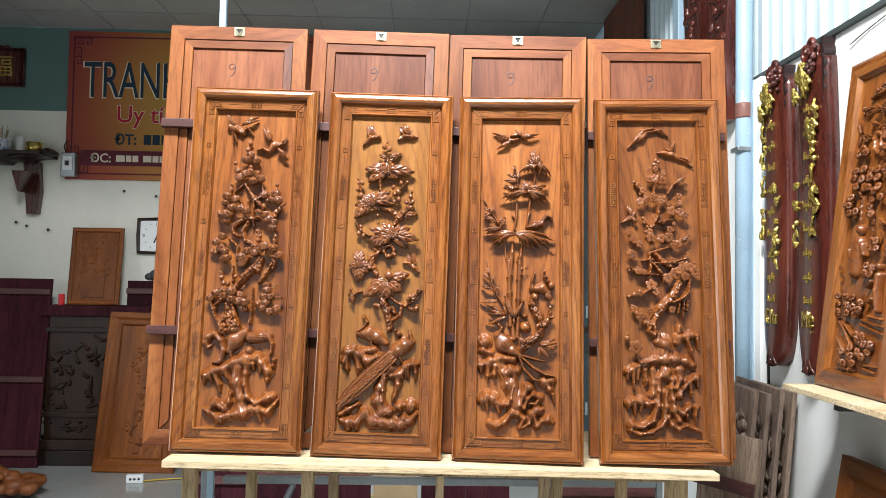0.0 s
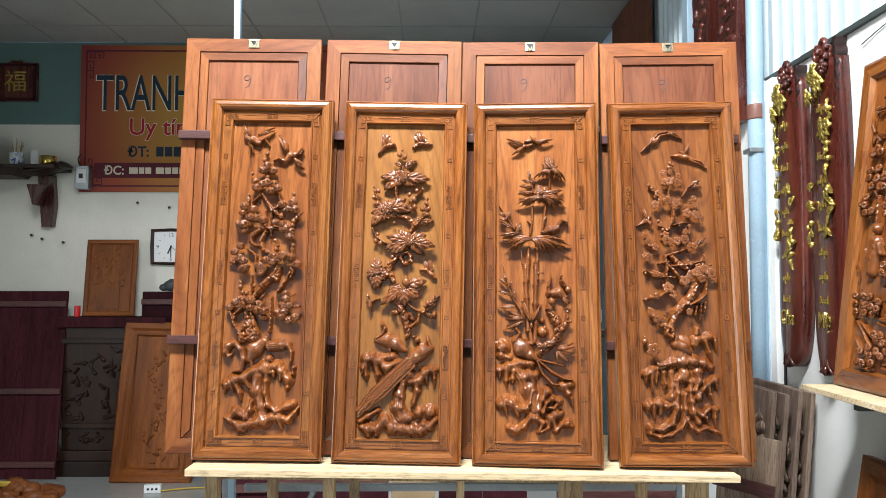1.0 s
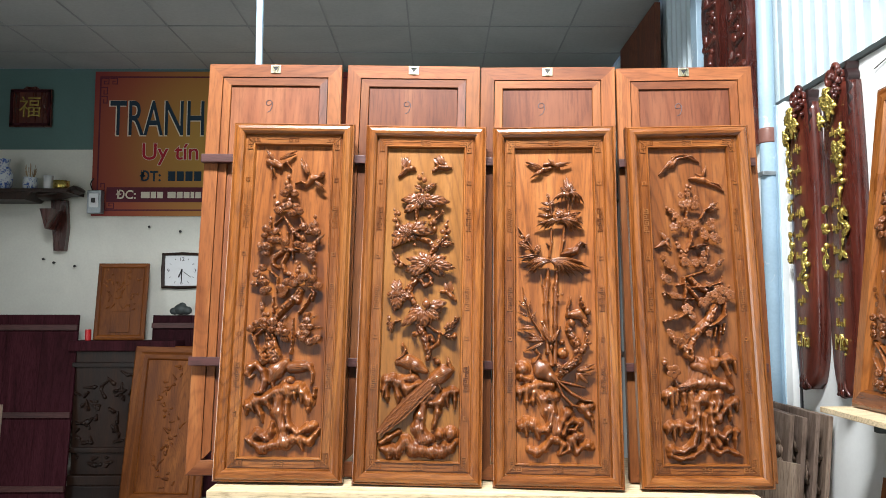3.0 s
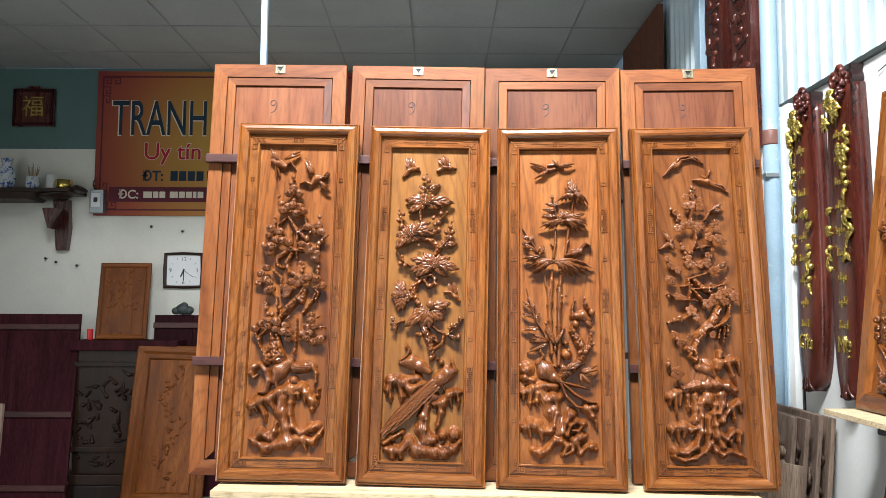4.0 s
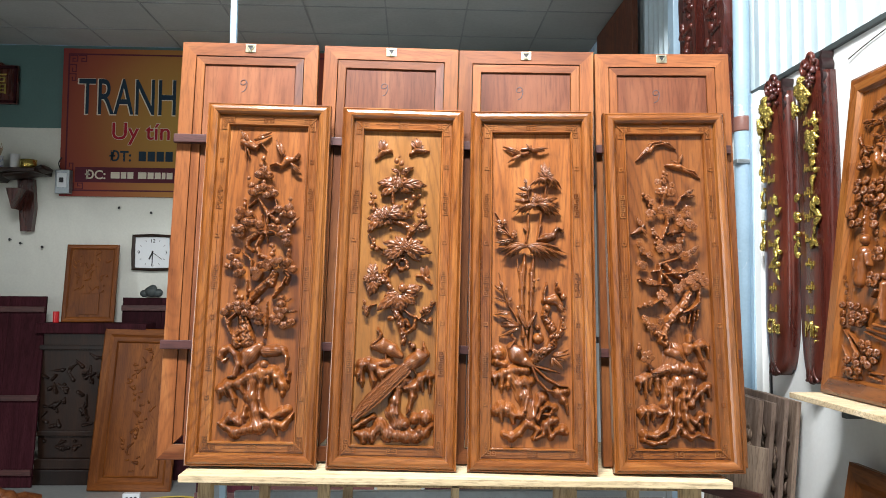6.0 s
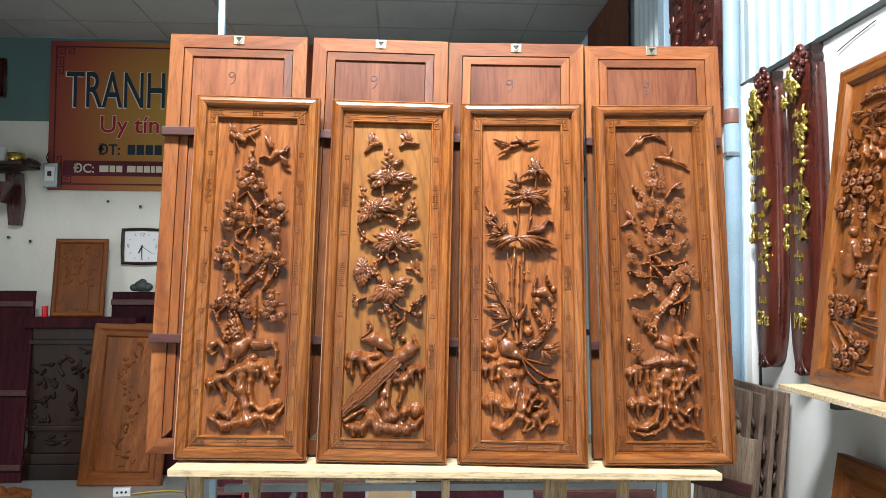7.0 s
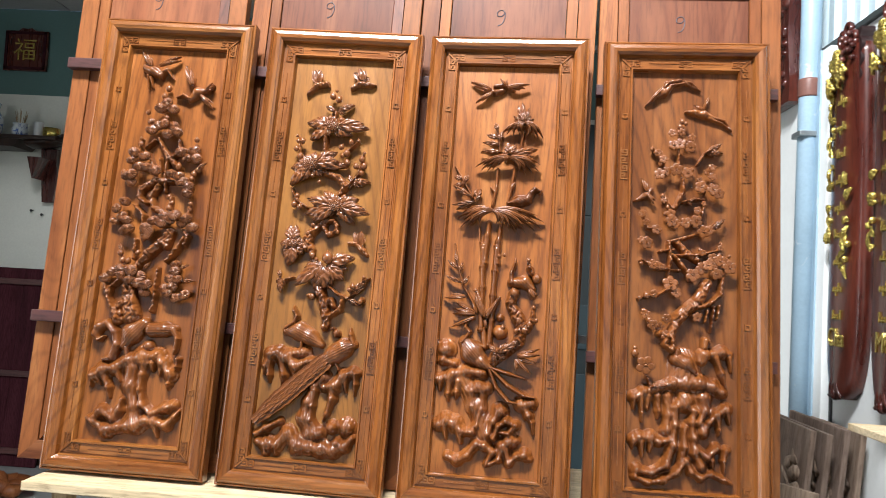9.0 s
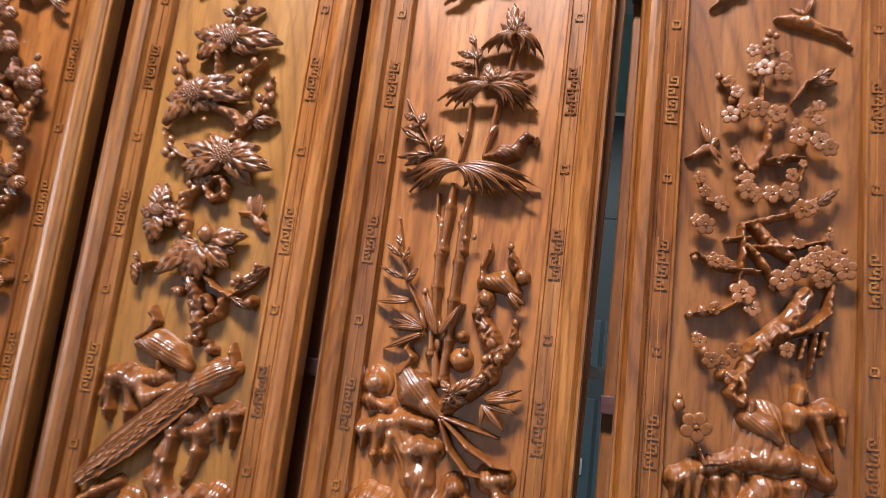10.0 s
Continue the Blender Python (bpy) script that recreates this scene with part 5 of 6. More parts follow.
leaves(p, 121, 437, ((67, 432), (84, 441), (86, 430),), 9, 12, 'blade', 'leaf')
leaves(p, 148, 398, ((95, 423), (90, 410), (102, 404), (84, 367), (92, 397), (134, 426),), 9, 13, 'blade', 'leaf')
leaves(p, 164, 391, ((145, 423), (156, 421), (174, 421), (192, 441), (139, 451), (139, 456), (164, 418), (167, 369),), 10, 16, 'blade', 'leaf')
leaves(p, 236, 314, ((286, 335), (287, 322), (281, 305), (269, 281), (237, 282), (261, 332),), 10, 18, 'blade', 'leaf')
buds(p, 18, ((186, 531, 5.1), (198, 534, 4.6), (139, 451, 5.7), (251, 526, 5.7), (270, 487, 10.3), (224, 452, 10.3), (261, 387, 8), (275, 396, 5.7), (268, 424, 5.1), (217, 433, 6.8), (239, 392, 9.1), (250, 373, 8), (233, 370, 6.8), (203, 375, 6.8),))
fronds(p, 223, 836, ((170, 808), (184, 810), (199, 809), (213, 813), (228, 807), (244, 805), (255, 802), (266, 804), (263, 815),), 9, 14)
leaves(p, 220, 837, ((206, 880), (231, 875), (197, 856), (244, 848), (216, 889), (236, 855),), 11, 10, 'leaf', 'leaf')
c = Carving(p, 'palm_stem', 1.6)
c.run(16, (222, 819, 4.4), (216, 765, 3.9))
c.run(16, (169, 729, 5), (169, 687, 4.4), (162, 644, 3.9))
c.run(16, (208, 736, 5), (202, 688, 4.4), (196, 654, 3.9))
c.run(16, (160, 835, 2.2), (172, 769, 3.9))
c.run(16, (72, 731, 2.2), (117, 660, 3.9))
c.run(16, (137, 593, 3.3), (140, 560, 2.8), (145, 552, 2.2))
c.run(16, (156, 686, 2.8), (163, 678, 3.3))
c.run(16, (205, 691, 3.3), (209, 700, 2.2))
c.run(16, (219, 883, 2.2), (222, 840, 3.3))
c.done()
c = Carving(p, 'bamboo_stem', 1.6)
c.run(20, (158, 608, 5.5), (157, 580, 7.2), (156, 575, 9.4), (153, 522, 7.2), (153, 514, 9.4))
c.done()
c = Carving(p, 'bamboo_stem', 1.6)
c.run(20, (184, 598, 5.5), (182, 570, 7.2), (181, 564, 9.4), (181, 523, 7.2), (181, 515, 9.4))
c.done()
fronds(p, 196, 753, ((119, 731), (132, 724), (144, 720), (158, 725), (171, 731), (207, 739), (218, 723), (232, 716), (246, 722), (259, 734), (265, 723), (263, 742),), 10, 17)
leaf(p, 166, 800, 139, 808, 11, 10, 'leaf', 'leaf')
leaf(p, 169, 786, 131, 790, 11, 10, 'leaf', 'leaf')
leaf(p, 170, 766, 128, 766, 11, 10, 'leaf', 'leaf')
leaf(p, 163, 820, 157, 837, 11, 10, 'leaf', 'leaf')
leaf(p, 169, 797, 174, 818, 11, 10, 'leaf', 'leaf')
leaves(p, 194, 761, ((189, 794), (176, 769), (206, 789), (235, 775), (256, 778), (248, 762), (182, 784),), 14, 12, 'leaf', 'leaf')
c = Carving(p, 'carved_motif', 1.5)
c.run(24, (198, 653, 5.5), (221, 659, 15.5), (240, 664, 12.2), (248, 679, 8.3), (255, 687, 7.7), (270, 684, 3.3), (266, 676, 2.2))
c.done(0, 0.2, (60, 5, 1.5))
leaf(p, 89, 701, 72, 705, 12, 12, 'leaf', 'leaf')
leaf(p, 97, 690, 72, 683, 12, 12, 'leaf', 'leaf')
leaf(p, 97, 693, 104, 712, 12, 12, 'leaf', 'leaf')
leaf(p, 114, 662, 71, 686, 12, 12, 'leaf', 'leaf')
leaf(p, 117, 662, 134, 680, 12, 12, 'leaf', 'leaf')
leaf(p, 126, 650, 71, 641, 12, 12, 'leaf', 'leaf')
leaf(p, 122, 649, 81, 632, 12, 12, 'leaf', 'leaf')
leaf(p, 126, 653, 136, 680, 12, 12, 'leaf', 'leaf')
fronds(p, 166, 630, ((88, 610), (96, 591), (109, 589), (122, 596), (136, 601), (98, 623), (174, 603), (187, 591), (202, 586), (220, 582), (238, 586), (258, 592), (275, 595), (281, 611), (270, 621), (229, 610),), 11, 19)
c = Carving(p, 'carved_motif', 1.5)
c.run(16, (127, 912, 5.5), (154, 911, 8.3), (168, 916, 6.6))
c.run(16, (149, 926, 4.4), (174, 929, 6.6), (191, 920, 6.6))
c.done()
leaves(p, 149, 911, ((94, 933), (101, 925), (108, 884), (121, 888), (129, 898),), 9, 8, 'blade', 'feather')
leaves(p, 177, 922, ((229, 930), (219, 921), (208, 918), (160, 942), (177, 943),), 9, 10, 'blade', 'feather')

# plum blossom on a rock
p = PANELS[3]
c = Carving(p, 'carved_rock', 1.5, fresh=True)
c.run(24, (82, 255, 12.3), (102, 267, 12.2), (126, 274, 11.2), (161, 288, 13.5), (188, 289, 17.0), (216, 291, 17.0), (243, 285, 15.2), (263, 273, 10.6))
c.run(21, (184, 330, 26.2), (185, 306, 29.6))
c.run(22, (82, 252, 10.3), (81, 231, 2.6))
c.run(23, (97, 257, 9.5), (98, 222, 3.9), (98, 204, 1.3))
c.run(22, (110, 258, 11.0), (109, 232, 4.3))
c.run(23, (130, 259, 11.2), (133, 228, 6.7), (131, 213, 1.8))
c.run(21, (150, 260, 12.6), (154, 221, 11.6), (150, 190, 12.1), (159, 170, 7.9))
c.run(25, (187, 254, 20.6), (166, 237, 11.6), (166, 202, 10.7), (163, 160, 11.1), (148, 119, 10.6), (121, 102, 8.9), (89, 104, 11.6))
c.run(23, (189, 243, 15.2), (207, 232, 9.8), (201, 209, 10.7), (205, 178, 10.6), (207, 147, 11.5), (221, 121, 11.4))
c.run(20, (187, 196, 8.9), (186, 157, 10.6), (179, 118, 8.1))
c.run(24, (227, 260, 16.9), (228, 234, 11.6), (216, 210, 9.8), (224, 190, 12.3), (236, 211, 9.7), (251, 227, 11.1), (271, 240, 12.3))
c.run(23, (254, 220, 9.7), (257, 197, 4.7), (256, 184, 1.2))
c.run(22, (274, 233, 9.7), (278, 211, 2.5))
c.run(24, (83, 166, 11.6), (92, 173, 11.2), (116, 173, 13.5), (135, 165, 10.3), (155, 170, 9.0))
c.run(22, (98, 163, 9.0), (101, 131, 1.7))
c.run(22, (118, 164, 9.0), (116, 143, 2.2))
c.run(20, (81, 158, 6.3), (80, 148, 1.8))
c.run(24, (209, 155, 11.1), (232, 141, 11.0), (251, 159, 9.7))
c.run(23, (271, 155, 10.0), (266, 135, 6.1), (268, 107, 1.3))
c.run(21, (243, 134, 7.4), (245, 118, 2.1))
c.run(23, (90, 108, 10.3), (86, 92, 8.1), (113, 82, 7.9), (144, 88, 8.9), (171, 106, 9.8), (190, 130, 8.9), (201, 108, 8.7), (220, 98, 8.9), (240, 107, 8.7), (266, 97, 6.9), (282, 89, 2.4))
c.run(24, (242, 353, 11.2), (262, 358, 13.1), (278, 354, 7.1))
c.run(23, (250, 345, 9.8), (262, 314, 6.7), (270, 286, 1.2))
c.run(21, (278, 347, 6.2), (282, 318, 1.8))
c.done(0.05, 0.1, (8, 9, 1.5, 1.0), bed=12, fold=0.05)
c = Carving(p, 'carved_motif', 1.5, fresh=True)
c.run(29, (224, 350, 17.5), (221, 338, 13.1))
c.done(0, 0.2, (5, 4.5, 1.6))
c = Carving(p, 'carved_motif', 1.5, fresh=True)
c.run(28, (169, 339, 17.6), (188, 330, 19.3), (204, 315, 9.5))
c.done(0, 0.2, (54, 4.5, 1.6))
c = Carving(p, 'carved_motif', 1.5, fresh=True)
c.run(27, (227, 381, 9.6), (225, 366, 8.7))
c.run(26, (169, 358, 9.6), (168, 347, 8.8))
c.run(23, (235, 380, 3.4), (240, 379, 0.9))
c.run(23, (160, 356, 3.5), (155, 354, 0.9))
c.done()
c = Carving(p, 'trunk', 1.8)
c.run(28, (233, 503, 12), (215, 464, 14.4), (173, 424, 15.6), (158, 388, 10.8), (161, 353, 8.4))
c.run(28, (265, 516, 5.4), (260, 479, 6.6), (237, 457, 6.6), (213, 448, 7.2))
c.run(28, (133, 387, 9.6), (150, 382, 8.4), (144, 364, 8.4), (158, 353, 6))
c.run(28, (233, 442, 3.6), (229, 416, 1.8))
c.run(28, (246, 450, 4.2), (241, 395, 1.8))
c.run(28, (258, 454, 3.6), (254, 424, 1.8))
c.run(28, (197, 513, 5.4), (169, 548, 6), (157, 560, 4.8))
c.run(28, (117, 271, 4.8), (147, 277, 4.8), (164, 283, 7.2))
c.run(28, (107, 294, 3), (117, 271, 3.6))
c.run(28, (90, 544, 2.4), (126, 526, 3.6), (174, 525, 3.6))
c.run(28, (85, 460, 2.4), (130, 470, 3.6), (154, 488, 3.6))
c.done(0.18, 0.35, fold=0.07)
blossoms(p, 20, ((115, 532, 9), (132, 530, 8.4), (200, 516, 15.6), (220, 532, 14.4), (241, 544, 14.4), (257, 551, 13.2), (277, 538, 15.6), (250, 523, 13.2), (152, 494, 18), (166, 475, 12), (119, 470, 9.6), (102, 425, 10.8), (117, 403, 12), (131, 401, 10.8), (146, 419, 10.8), (209, 426, 10.8), (102, 316, 20.4), (144, 383, 10.8), (241, 556, 10.8), (264, 530, 10.8),))
buds(p, 15, ((90, 535, 5.4), (103, 466, 8.4), (88, 459, 6), (81, 340, 10.2), (81, 351, 5.4), (260, 563, 5.4), (278, 563, 4.8), (96, 432, 6), (109, 413, 7.2), (191, 507, 6), (118, 475, 5.4), (218, 433, 6),))
c = Carving(p, 'branch', 1.6)
c.run(22, (178, 733, 5), (179, 704, 6.1), (163, 666, 6.6))
c.run(22, (149, 588, 4.4), (189, 600, 5), (217, 612, 3.9))
c.run(22, (166, 588, 8.9), (190, 564, 10), (215, 549, 7.7))
c.run(22, (150, 582, 6.1), (154, 549, 6.1), (149, 513, 5.5))
c.run(22, (136, 695, 3.3), (147, 672, 4.4), (157, 661, 4.4))
c.run(22, (225, 677, 2.8), (219, 651, 3.3), (184, 634, 3.9))
c.run(22, (168, 799, 2.8), (167, 761, 3.9))
c.run(22, (209, 766, 2.8), (224, 792, 3.3), (254, 810, 3.3))
c.run(22, (111, 797, 2.2), (136, 763, 2.8))
c.run(22, (213, 731, 3.3), (226, 703, 3.3))
c.run(22, (129, 565, 2.8), (160, 571, 3.3))
c.run(22, (90, 648, 2.2), (103, 615, 2.8), (128, 610, 3.3))
c.run(22, (154, 557, 4.4), (209, 562, 4.4), (254, 574, 3.3), (264, 591, 2.2))
c.run(22, (178, 679, 3.9), (203, 685, 4.4), (226, 688, 2.2))
c.run(22, (87, 542, 2.2), (119, 532, 3.3))
c.done(0.18, 0.4)
blossoms(p, 19, ((172, 837, 8.9), (152, 832, 10), (168, 807, 13.3), (191, 803, 13.3), (155, 806, 11.1), (195, 825, 8.3), (122, 786, 8.9), (133, 771, 10), (126, 737, 13.3), (161, 749, 14.4), (186, 744, 13.3), (141, 745, 11.1), (240, 757, 8.3), (229, 749, 7.7), (239, 737, 8.9), (216, 713, 14.4), (241, 708, 14.4), (254, 700, 12.2), (212, 731, 7.7), (90, 645, 8.9), (98, 628, 8.9), (120, 612, 12.2), (100, 582, 14.4), (90, 586, 10),))
blossoms(p, 22, ((151, 649, 11.1), (151, 632, 14.4), (184, 630, 13.3), (204, 634, 14.4), (223, 614, 14.4), (208, 659, 10), (222, 676, 6.1), (234, 618, 11.1), (248, 546, 14.4), (270, 545, 13.3), (231, 539, 13.3), (114, 534, 11.1), (221, 567, 7.7), (257, 579, 6.6), (136, 678, 6.6), (162, 627, 11.1), (125, 532, 8.9),))
buds(p, 14, ((174, 863, 7.2), (170, 850, 7.7), (182, 858, 5.5), (109, 796, 6.1), (117, 787, 6.6), (128, 762, 7.2), (180, 816, 6.6), (132, 565, 4.4), (261, 591, 4.4), (146, 664, 6.6), (133, 689, 5.5), (140, 649, 5.5), (257, 565, 5.5), (215, 573, 5), (237, 763, 5), (225, 674, 5), (197, 753, 5.5),))
leaves(p, 230, 795, ((261, 816), (264, 793), (248, 813), (242, 788),), 12, 10, 'leaf', 'leaf')
leaves(p, 237, 621, ((269, 646), (260, 627), (252, 635),), 11, 14, 'leaf', 'leaf')
leaves(p, 186, 679, ((208, 690), (200, 674),), 9, 10, 'leaf', 'leaf')
c = Carving(p, 'carved_motif', 1.5)
c.run(17, (121, 923, 5.5), (134, 932, 11.1), (148, 947, 6.6))
c.run(15, (139, 955, 5), (168, 962, 4.4), (194, 957, 3.3), (215, 939, 1.7))
c.run(15, (148, 949, 3.9), (180, 956, 3.3), (211, 941, 1.7))
c.run(15, (130, 941, 5.5), (107, 913, 4.4), (93, 900, 1.7))
c.done(0.05, 0.5)
c = Carving(p, 'carved_motif', 1.5)
c.run(17, (183, 889, 3.3), (203, 888, 8.9), (223, 885, 11.1), (242, 877, 6.6))
c.run(14, (237, 879, 3.9), (268, 872, 3.3), (285, 849, 1.7))
c.run(14, (234, 875, 3.3), (262, 866, 2.8), (281, 852, 1.7))
c.done(0.05, 0.5)
leaves(p, 220, 891, ((235, 928), (229, 920), (215, 905), (201, 905),), 8, 9, 'blade', 'feather')
leaves(p, 127, 935, ((101, 907), (110, 924), (148, 962),), 9, 8, 'blade', 'feather')
c = Carving(p, 'carved_motif', 1.5)
c.run(17, (111, 705, 5.5), (100, 691, 10), (80, 679, 4.4), (71, 676, 1.7))
c.done(0.05, 0.5)
leaves(p, 100, 694, ((86, 730), (91, 728), (99, 719), (119, 677), (116, 669),), 8, 9, 'blade', 'feather')

# ---- right wall: shelf, hanging couplet boards, stacked boards ----
wshelf = thing("wall_shelf", pose(0, 0, 0), "raw plywood wall shelf on metal brackets", "shelf")
part("board", box(1.215, 1.459, 0.2, 2.585, 1.196, 1.214, 0.002), M_ply, wshelf, "pale raw plywood board")
for y in (2.3, 1.5, 0.7):
    br = part("bracket", box(1.25, 1.459, y, y + 0.03, 1.17, 1.195, 0.002), M_dark_metal, wshelf)
    part("brace", box(1.44, 1.459, y, y + 0.03, 0.98, 1.17, 0.002), M_dark_metal, br)
SIDE = []
for k, y in enumerate((2.565, 2.145)):
    p = thing("shelf_carved_panel", pose(1.338, y, 1.215, -7.0, 0, -90), "golden-brown carved wooden panel leaning on the wall shelf", "carved panel", "carved panels on the shelf")
    frame_members(p, 0.405, 1.065, [(s, w * 0.9) for s, w in FR2[:4]] + [(0.06, 0.018), (0.062, 0.012), (0.062, 0)], M_panel_v, M_panel_h)
    part("field", box(0.058, 0.347, -0.013, -0.001, 0.058, 1.007), M_field, p)
    SIDE.append(p)
lowp = thing("low_carved_panel", pose(1.255, 2.54, 0.002, -9.5, 0, -90), "reddish brown panel leaning under the shelf", "carved panel")
frame_members(lowp, 0.52, 1.0, FR2, M_aged_v, M_aged_h)
part("field", box(0.11, 0.41, -0.013, -0.001, 0.11, 0.89), M_aged_v, lowp)
for k in range(4):
    p = thing("stacked_board", pose(1.335 - 0.058 * k, 3.36 - 0.02 * k, 0.002, -5.2, 0, -90), "dusty grey-brown carved board leaning in a stack", "board", "stack of carved boards")
    w = 0.42
    part("plank", box(0, w, -0.018, 0, 0, 1.135 + 0.012 * (k % 2), 0.003), M_grey_wood, p)
    bm = bmesh.new()
    rnd = random.Random(10 + k)
    for j in range(46):
        z = 0.1 + 0.95 * j / 46
        ball((w - 0.05 - 0.08 * rnd.random(), -0.022, z), 0.016 + 0.02 * rnd.random(), bm, 1, (1.0, 0.75, 0.9))
        x = w - 0.03 - 0.1 * rnd.random()
        tube([(x, -0.02, z), (x + 0.025, -0.04, z + 0.02), (x + 0.05 * rnd.random(), -0.045, z + 0.05)], (0.009, 0.007, 0.002), 5, bm)
    part("carving", bm, M_grey_wood, p, smooth=True)
# ---- things under and behind the table ----
plank_back("stored_panel", pose(-0.86, 4.05, 0.002, -8, 0, 0), 0.62, 0.60, (0.5,), "stored purple-brown panel leaning low behind the table")
plank_back("stored_panel", pose(0.02, 4.05, 0.002, -8, 0, 0), 0.46, 0.58, (0.3,), "stored purple-grey panel leaning low behind the table")
plank_back("stored_panel", pose(-1.22, 4.3, 0.002, -8, 0, 0), 0.3, 0.5, (0.4,), "stored purple-grey panel leaning low behind the table")
plank_back("stored_panel", pose(0.62, 3.95, 0.002, -8, 0, 0), 0.62, 0.62, (0.45,), "stored reddish brown panel leaning low behind the table", M_back_dark)
plank_back("stored_panel", pose(1.0, 2.9, 0.002, -6, 0, -60), 0.25, 1.0, (0.8,), "tall narrow grey-brown board leaning behind the table", M_grey_wood)
carton = tagged(part("carton", box(-0.22, 0.0, 3.98, 4.3, 0, 0.56, 0.004), M_card), "brown cardboard carton behind the table", "carton")
stool = thing("plastic_stool", pose(-1.0, 4.5, 0), "bright red plastic stool on the floor", "stool")
part("seat", loft([[(s * x, s * y, z) for x, y in ((-0.15, -0.13), (0.15, -0.13), (0.15, 0.13), (-0.15, 0.13))] for s, z in ((1.0, 0.29), (1.0, 0.325), (0.93, 0.34))]), M_red, stool)
for sx in (-1, 1):
    for sy in (-1, 1):
        part("leg", loft([[(sx * 0.145 + x + sx * d, sy * 0.125 + y + sy * d, z) for x, y in ((-0.025, -0.02), (0.025, -0.02), (0.025, 0.02), (-0.025, 0.02))] for z, d in ((0.0, 0.02), (0.29, -0.02))]), M_red, stool)
sock = thing("extension_socket", pose(-2.09, 5.86, 0, 0, 0, 8), "white extension socket on the floor", "socket")
part("case", box(-0.06, 0.06, -0.025, 0.025, 0, 0.06, 0.006), M_white, sock)
for x in (-0.03, 0.0, 0.03):
    part("outlet", lathe([(0.009, 0), (0.009, 0.002)], 10, m=pose(x, -0.025, 0.03, 90, 0, 0)), M_black, sock)
rnd = random.Random(5)
pts = [(-2.03, 5.86, 0.012), (-1.8, 5.95, 0.01), (-1.6, 5.9, 0.01)]
for k in range(26):
    a = k * 0.75
    pts.append((-1.35 + (0.16 + 0.08 * rnd.random()) * math.cos(a), 5.72 + 0.14 * math.sin(a) * (0.8 + 0.5 * rnd.random()), 0.012 + 0.004 * (k % 6)))
pts += [(-1.1, 5.6, 0.01), (-0.7, 5.5, 0.01), (-0.2, 5.55, 0.01)]
tagged(part("cable", tube(curve_points(pts, 6), 0.006, 6), M_cable, smooth=True), "yellow coiled extension cable on the floor", "cable")

# carving of the first panel on the wall shelf
p = SIDE[0]
c = Carving(p, 'carved_motif', 2)
c.run(16, (139, 925, 6.6), (177, 941, 13.3), (215, 952, 14.4), (254, 948, 15.5), (273, 949, 11.1))
c.run(16, (179, 931, 7.7), (228, 934, 10), (271, 929, 7.7))
c.done(0.3, 0.4)
leaves(p, 114, 888, ((90, 903), (106, 874), (147, 880), (122, 901), (161, 890),), 12, 8, 'leaf', 'leaf')
leaves(p, 218, 873, ((169, 872), (185, 893), (254, 889), (282, 894), (248, 866), (285, 870), (222, 848),), 14, 10, 'leaf', 'leaf')
leaves(p, 117, 809, ((81, 841), (93, 858), (160, 801), (101, 781), (142, 786), (97, 772),), 12, 8, 'leaf', 'leaf')
leaves(p, 216, 826, ((176, 828), (153, 845), (292, 827), (276, 813), (199, 811),), 12, 10, 'leaf', 'leaf')
c = Carving(p, 'carved_motif', 2)
c.run(22, (192, 783, 10), (203, 802, 8.9), (232, 793, 8.9), (233, 757, 8.9), (220, 736, 8.9), (199, 751, 8.9), (192, 783, 10))
c.run(22, (244, 779, 8.9), (244, 808, 8.9), (266, 815, 8.9), (288, 793, 8.9), (274, 767, 7.7))
c.run(22, (243, 726, 10), (254, 744, 8.9), (283, 739, 8.9), (291, 718, 8.9), (269, 710, 8.9))
c.run(22, (239, 750, 13.3), (257, 753, 11.1))
c.done(0.05, 0.3)
tufts(p, 14, ((136, 762, 17.2), (112, 748, 17.2), (159, 746, 17.2), (105, 693, 17.2), (148, 694, 17.2), (191, 682, 17.2), (231, 682, 17.2), (274, 681, 17.2), (108, 668, 17.2), (154, 660, 17.2), (194, 661, 17.2), (235, 656, 17.2), (284, 660, 17.2), (125, 641, 17.2), (168, 635, 17.2),))
tufts(p, 16, ((99, 607, 16), (101, 582, 16), (131, 560, 16), (189, 633, 16), (234, 615, 16), (266, 594, 16), (218, 593, 16), (80, 590, 16), (108, 556, 16), (250, 625, 16), (210, 571, 16), (219, 546, 16), (300, 607, 16),))
c = Carving(p, 'branch', 2)
c.run(16, (163, 606, 6.6), (159, 570, 6.6), (157, 521, 7.7))
c.run(16, (256, 531, 4.4), (316, 503, 4.4))
c.run(16, (114, 642, 4.4), (164, 599, 4.4))
c.done(0.2, 0.4)
blossoms(p, 10, ((285, 580, 10), (316, 565, 10), (310, 543, 10), (303, 527, 10), (278, 512, 10), (318, 491, 10), (338, 479, 10), (228, 522, 10), (232, 498, 10),))
c = Carving(p, 'carved_motif', 2)
c.run(24, (163, 503, 18.8))
c.run(24, (157, 461, 25.5), (152, 419, 24.3), (152, 371, 23.2))
c.run(24, (124, 438, 8.9), (128, 414, 5.5))
c.run(24, (190, 453, 13.3), (200, 423, 8.9))
c.done(0.05, 0.2)
c = Carving(p, 'carved_motif', 2)
c.run(22, (285, 385, 13.3))
c.run(22, (289, 357, 15.5), (287, 311, 12.2), (300, 255, 8.9))
c.run(22, (259, 340, 6.6), (242, 322, 5.5))
c.run(22, (250, 276, 5.5), (277, 288, 5.5))
c.done(0.05, 0.2)
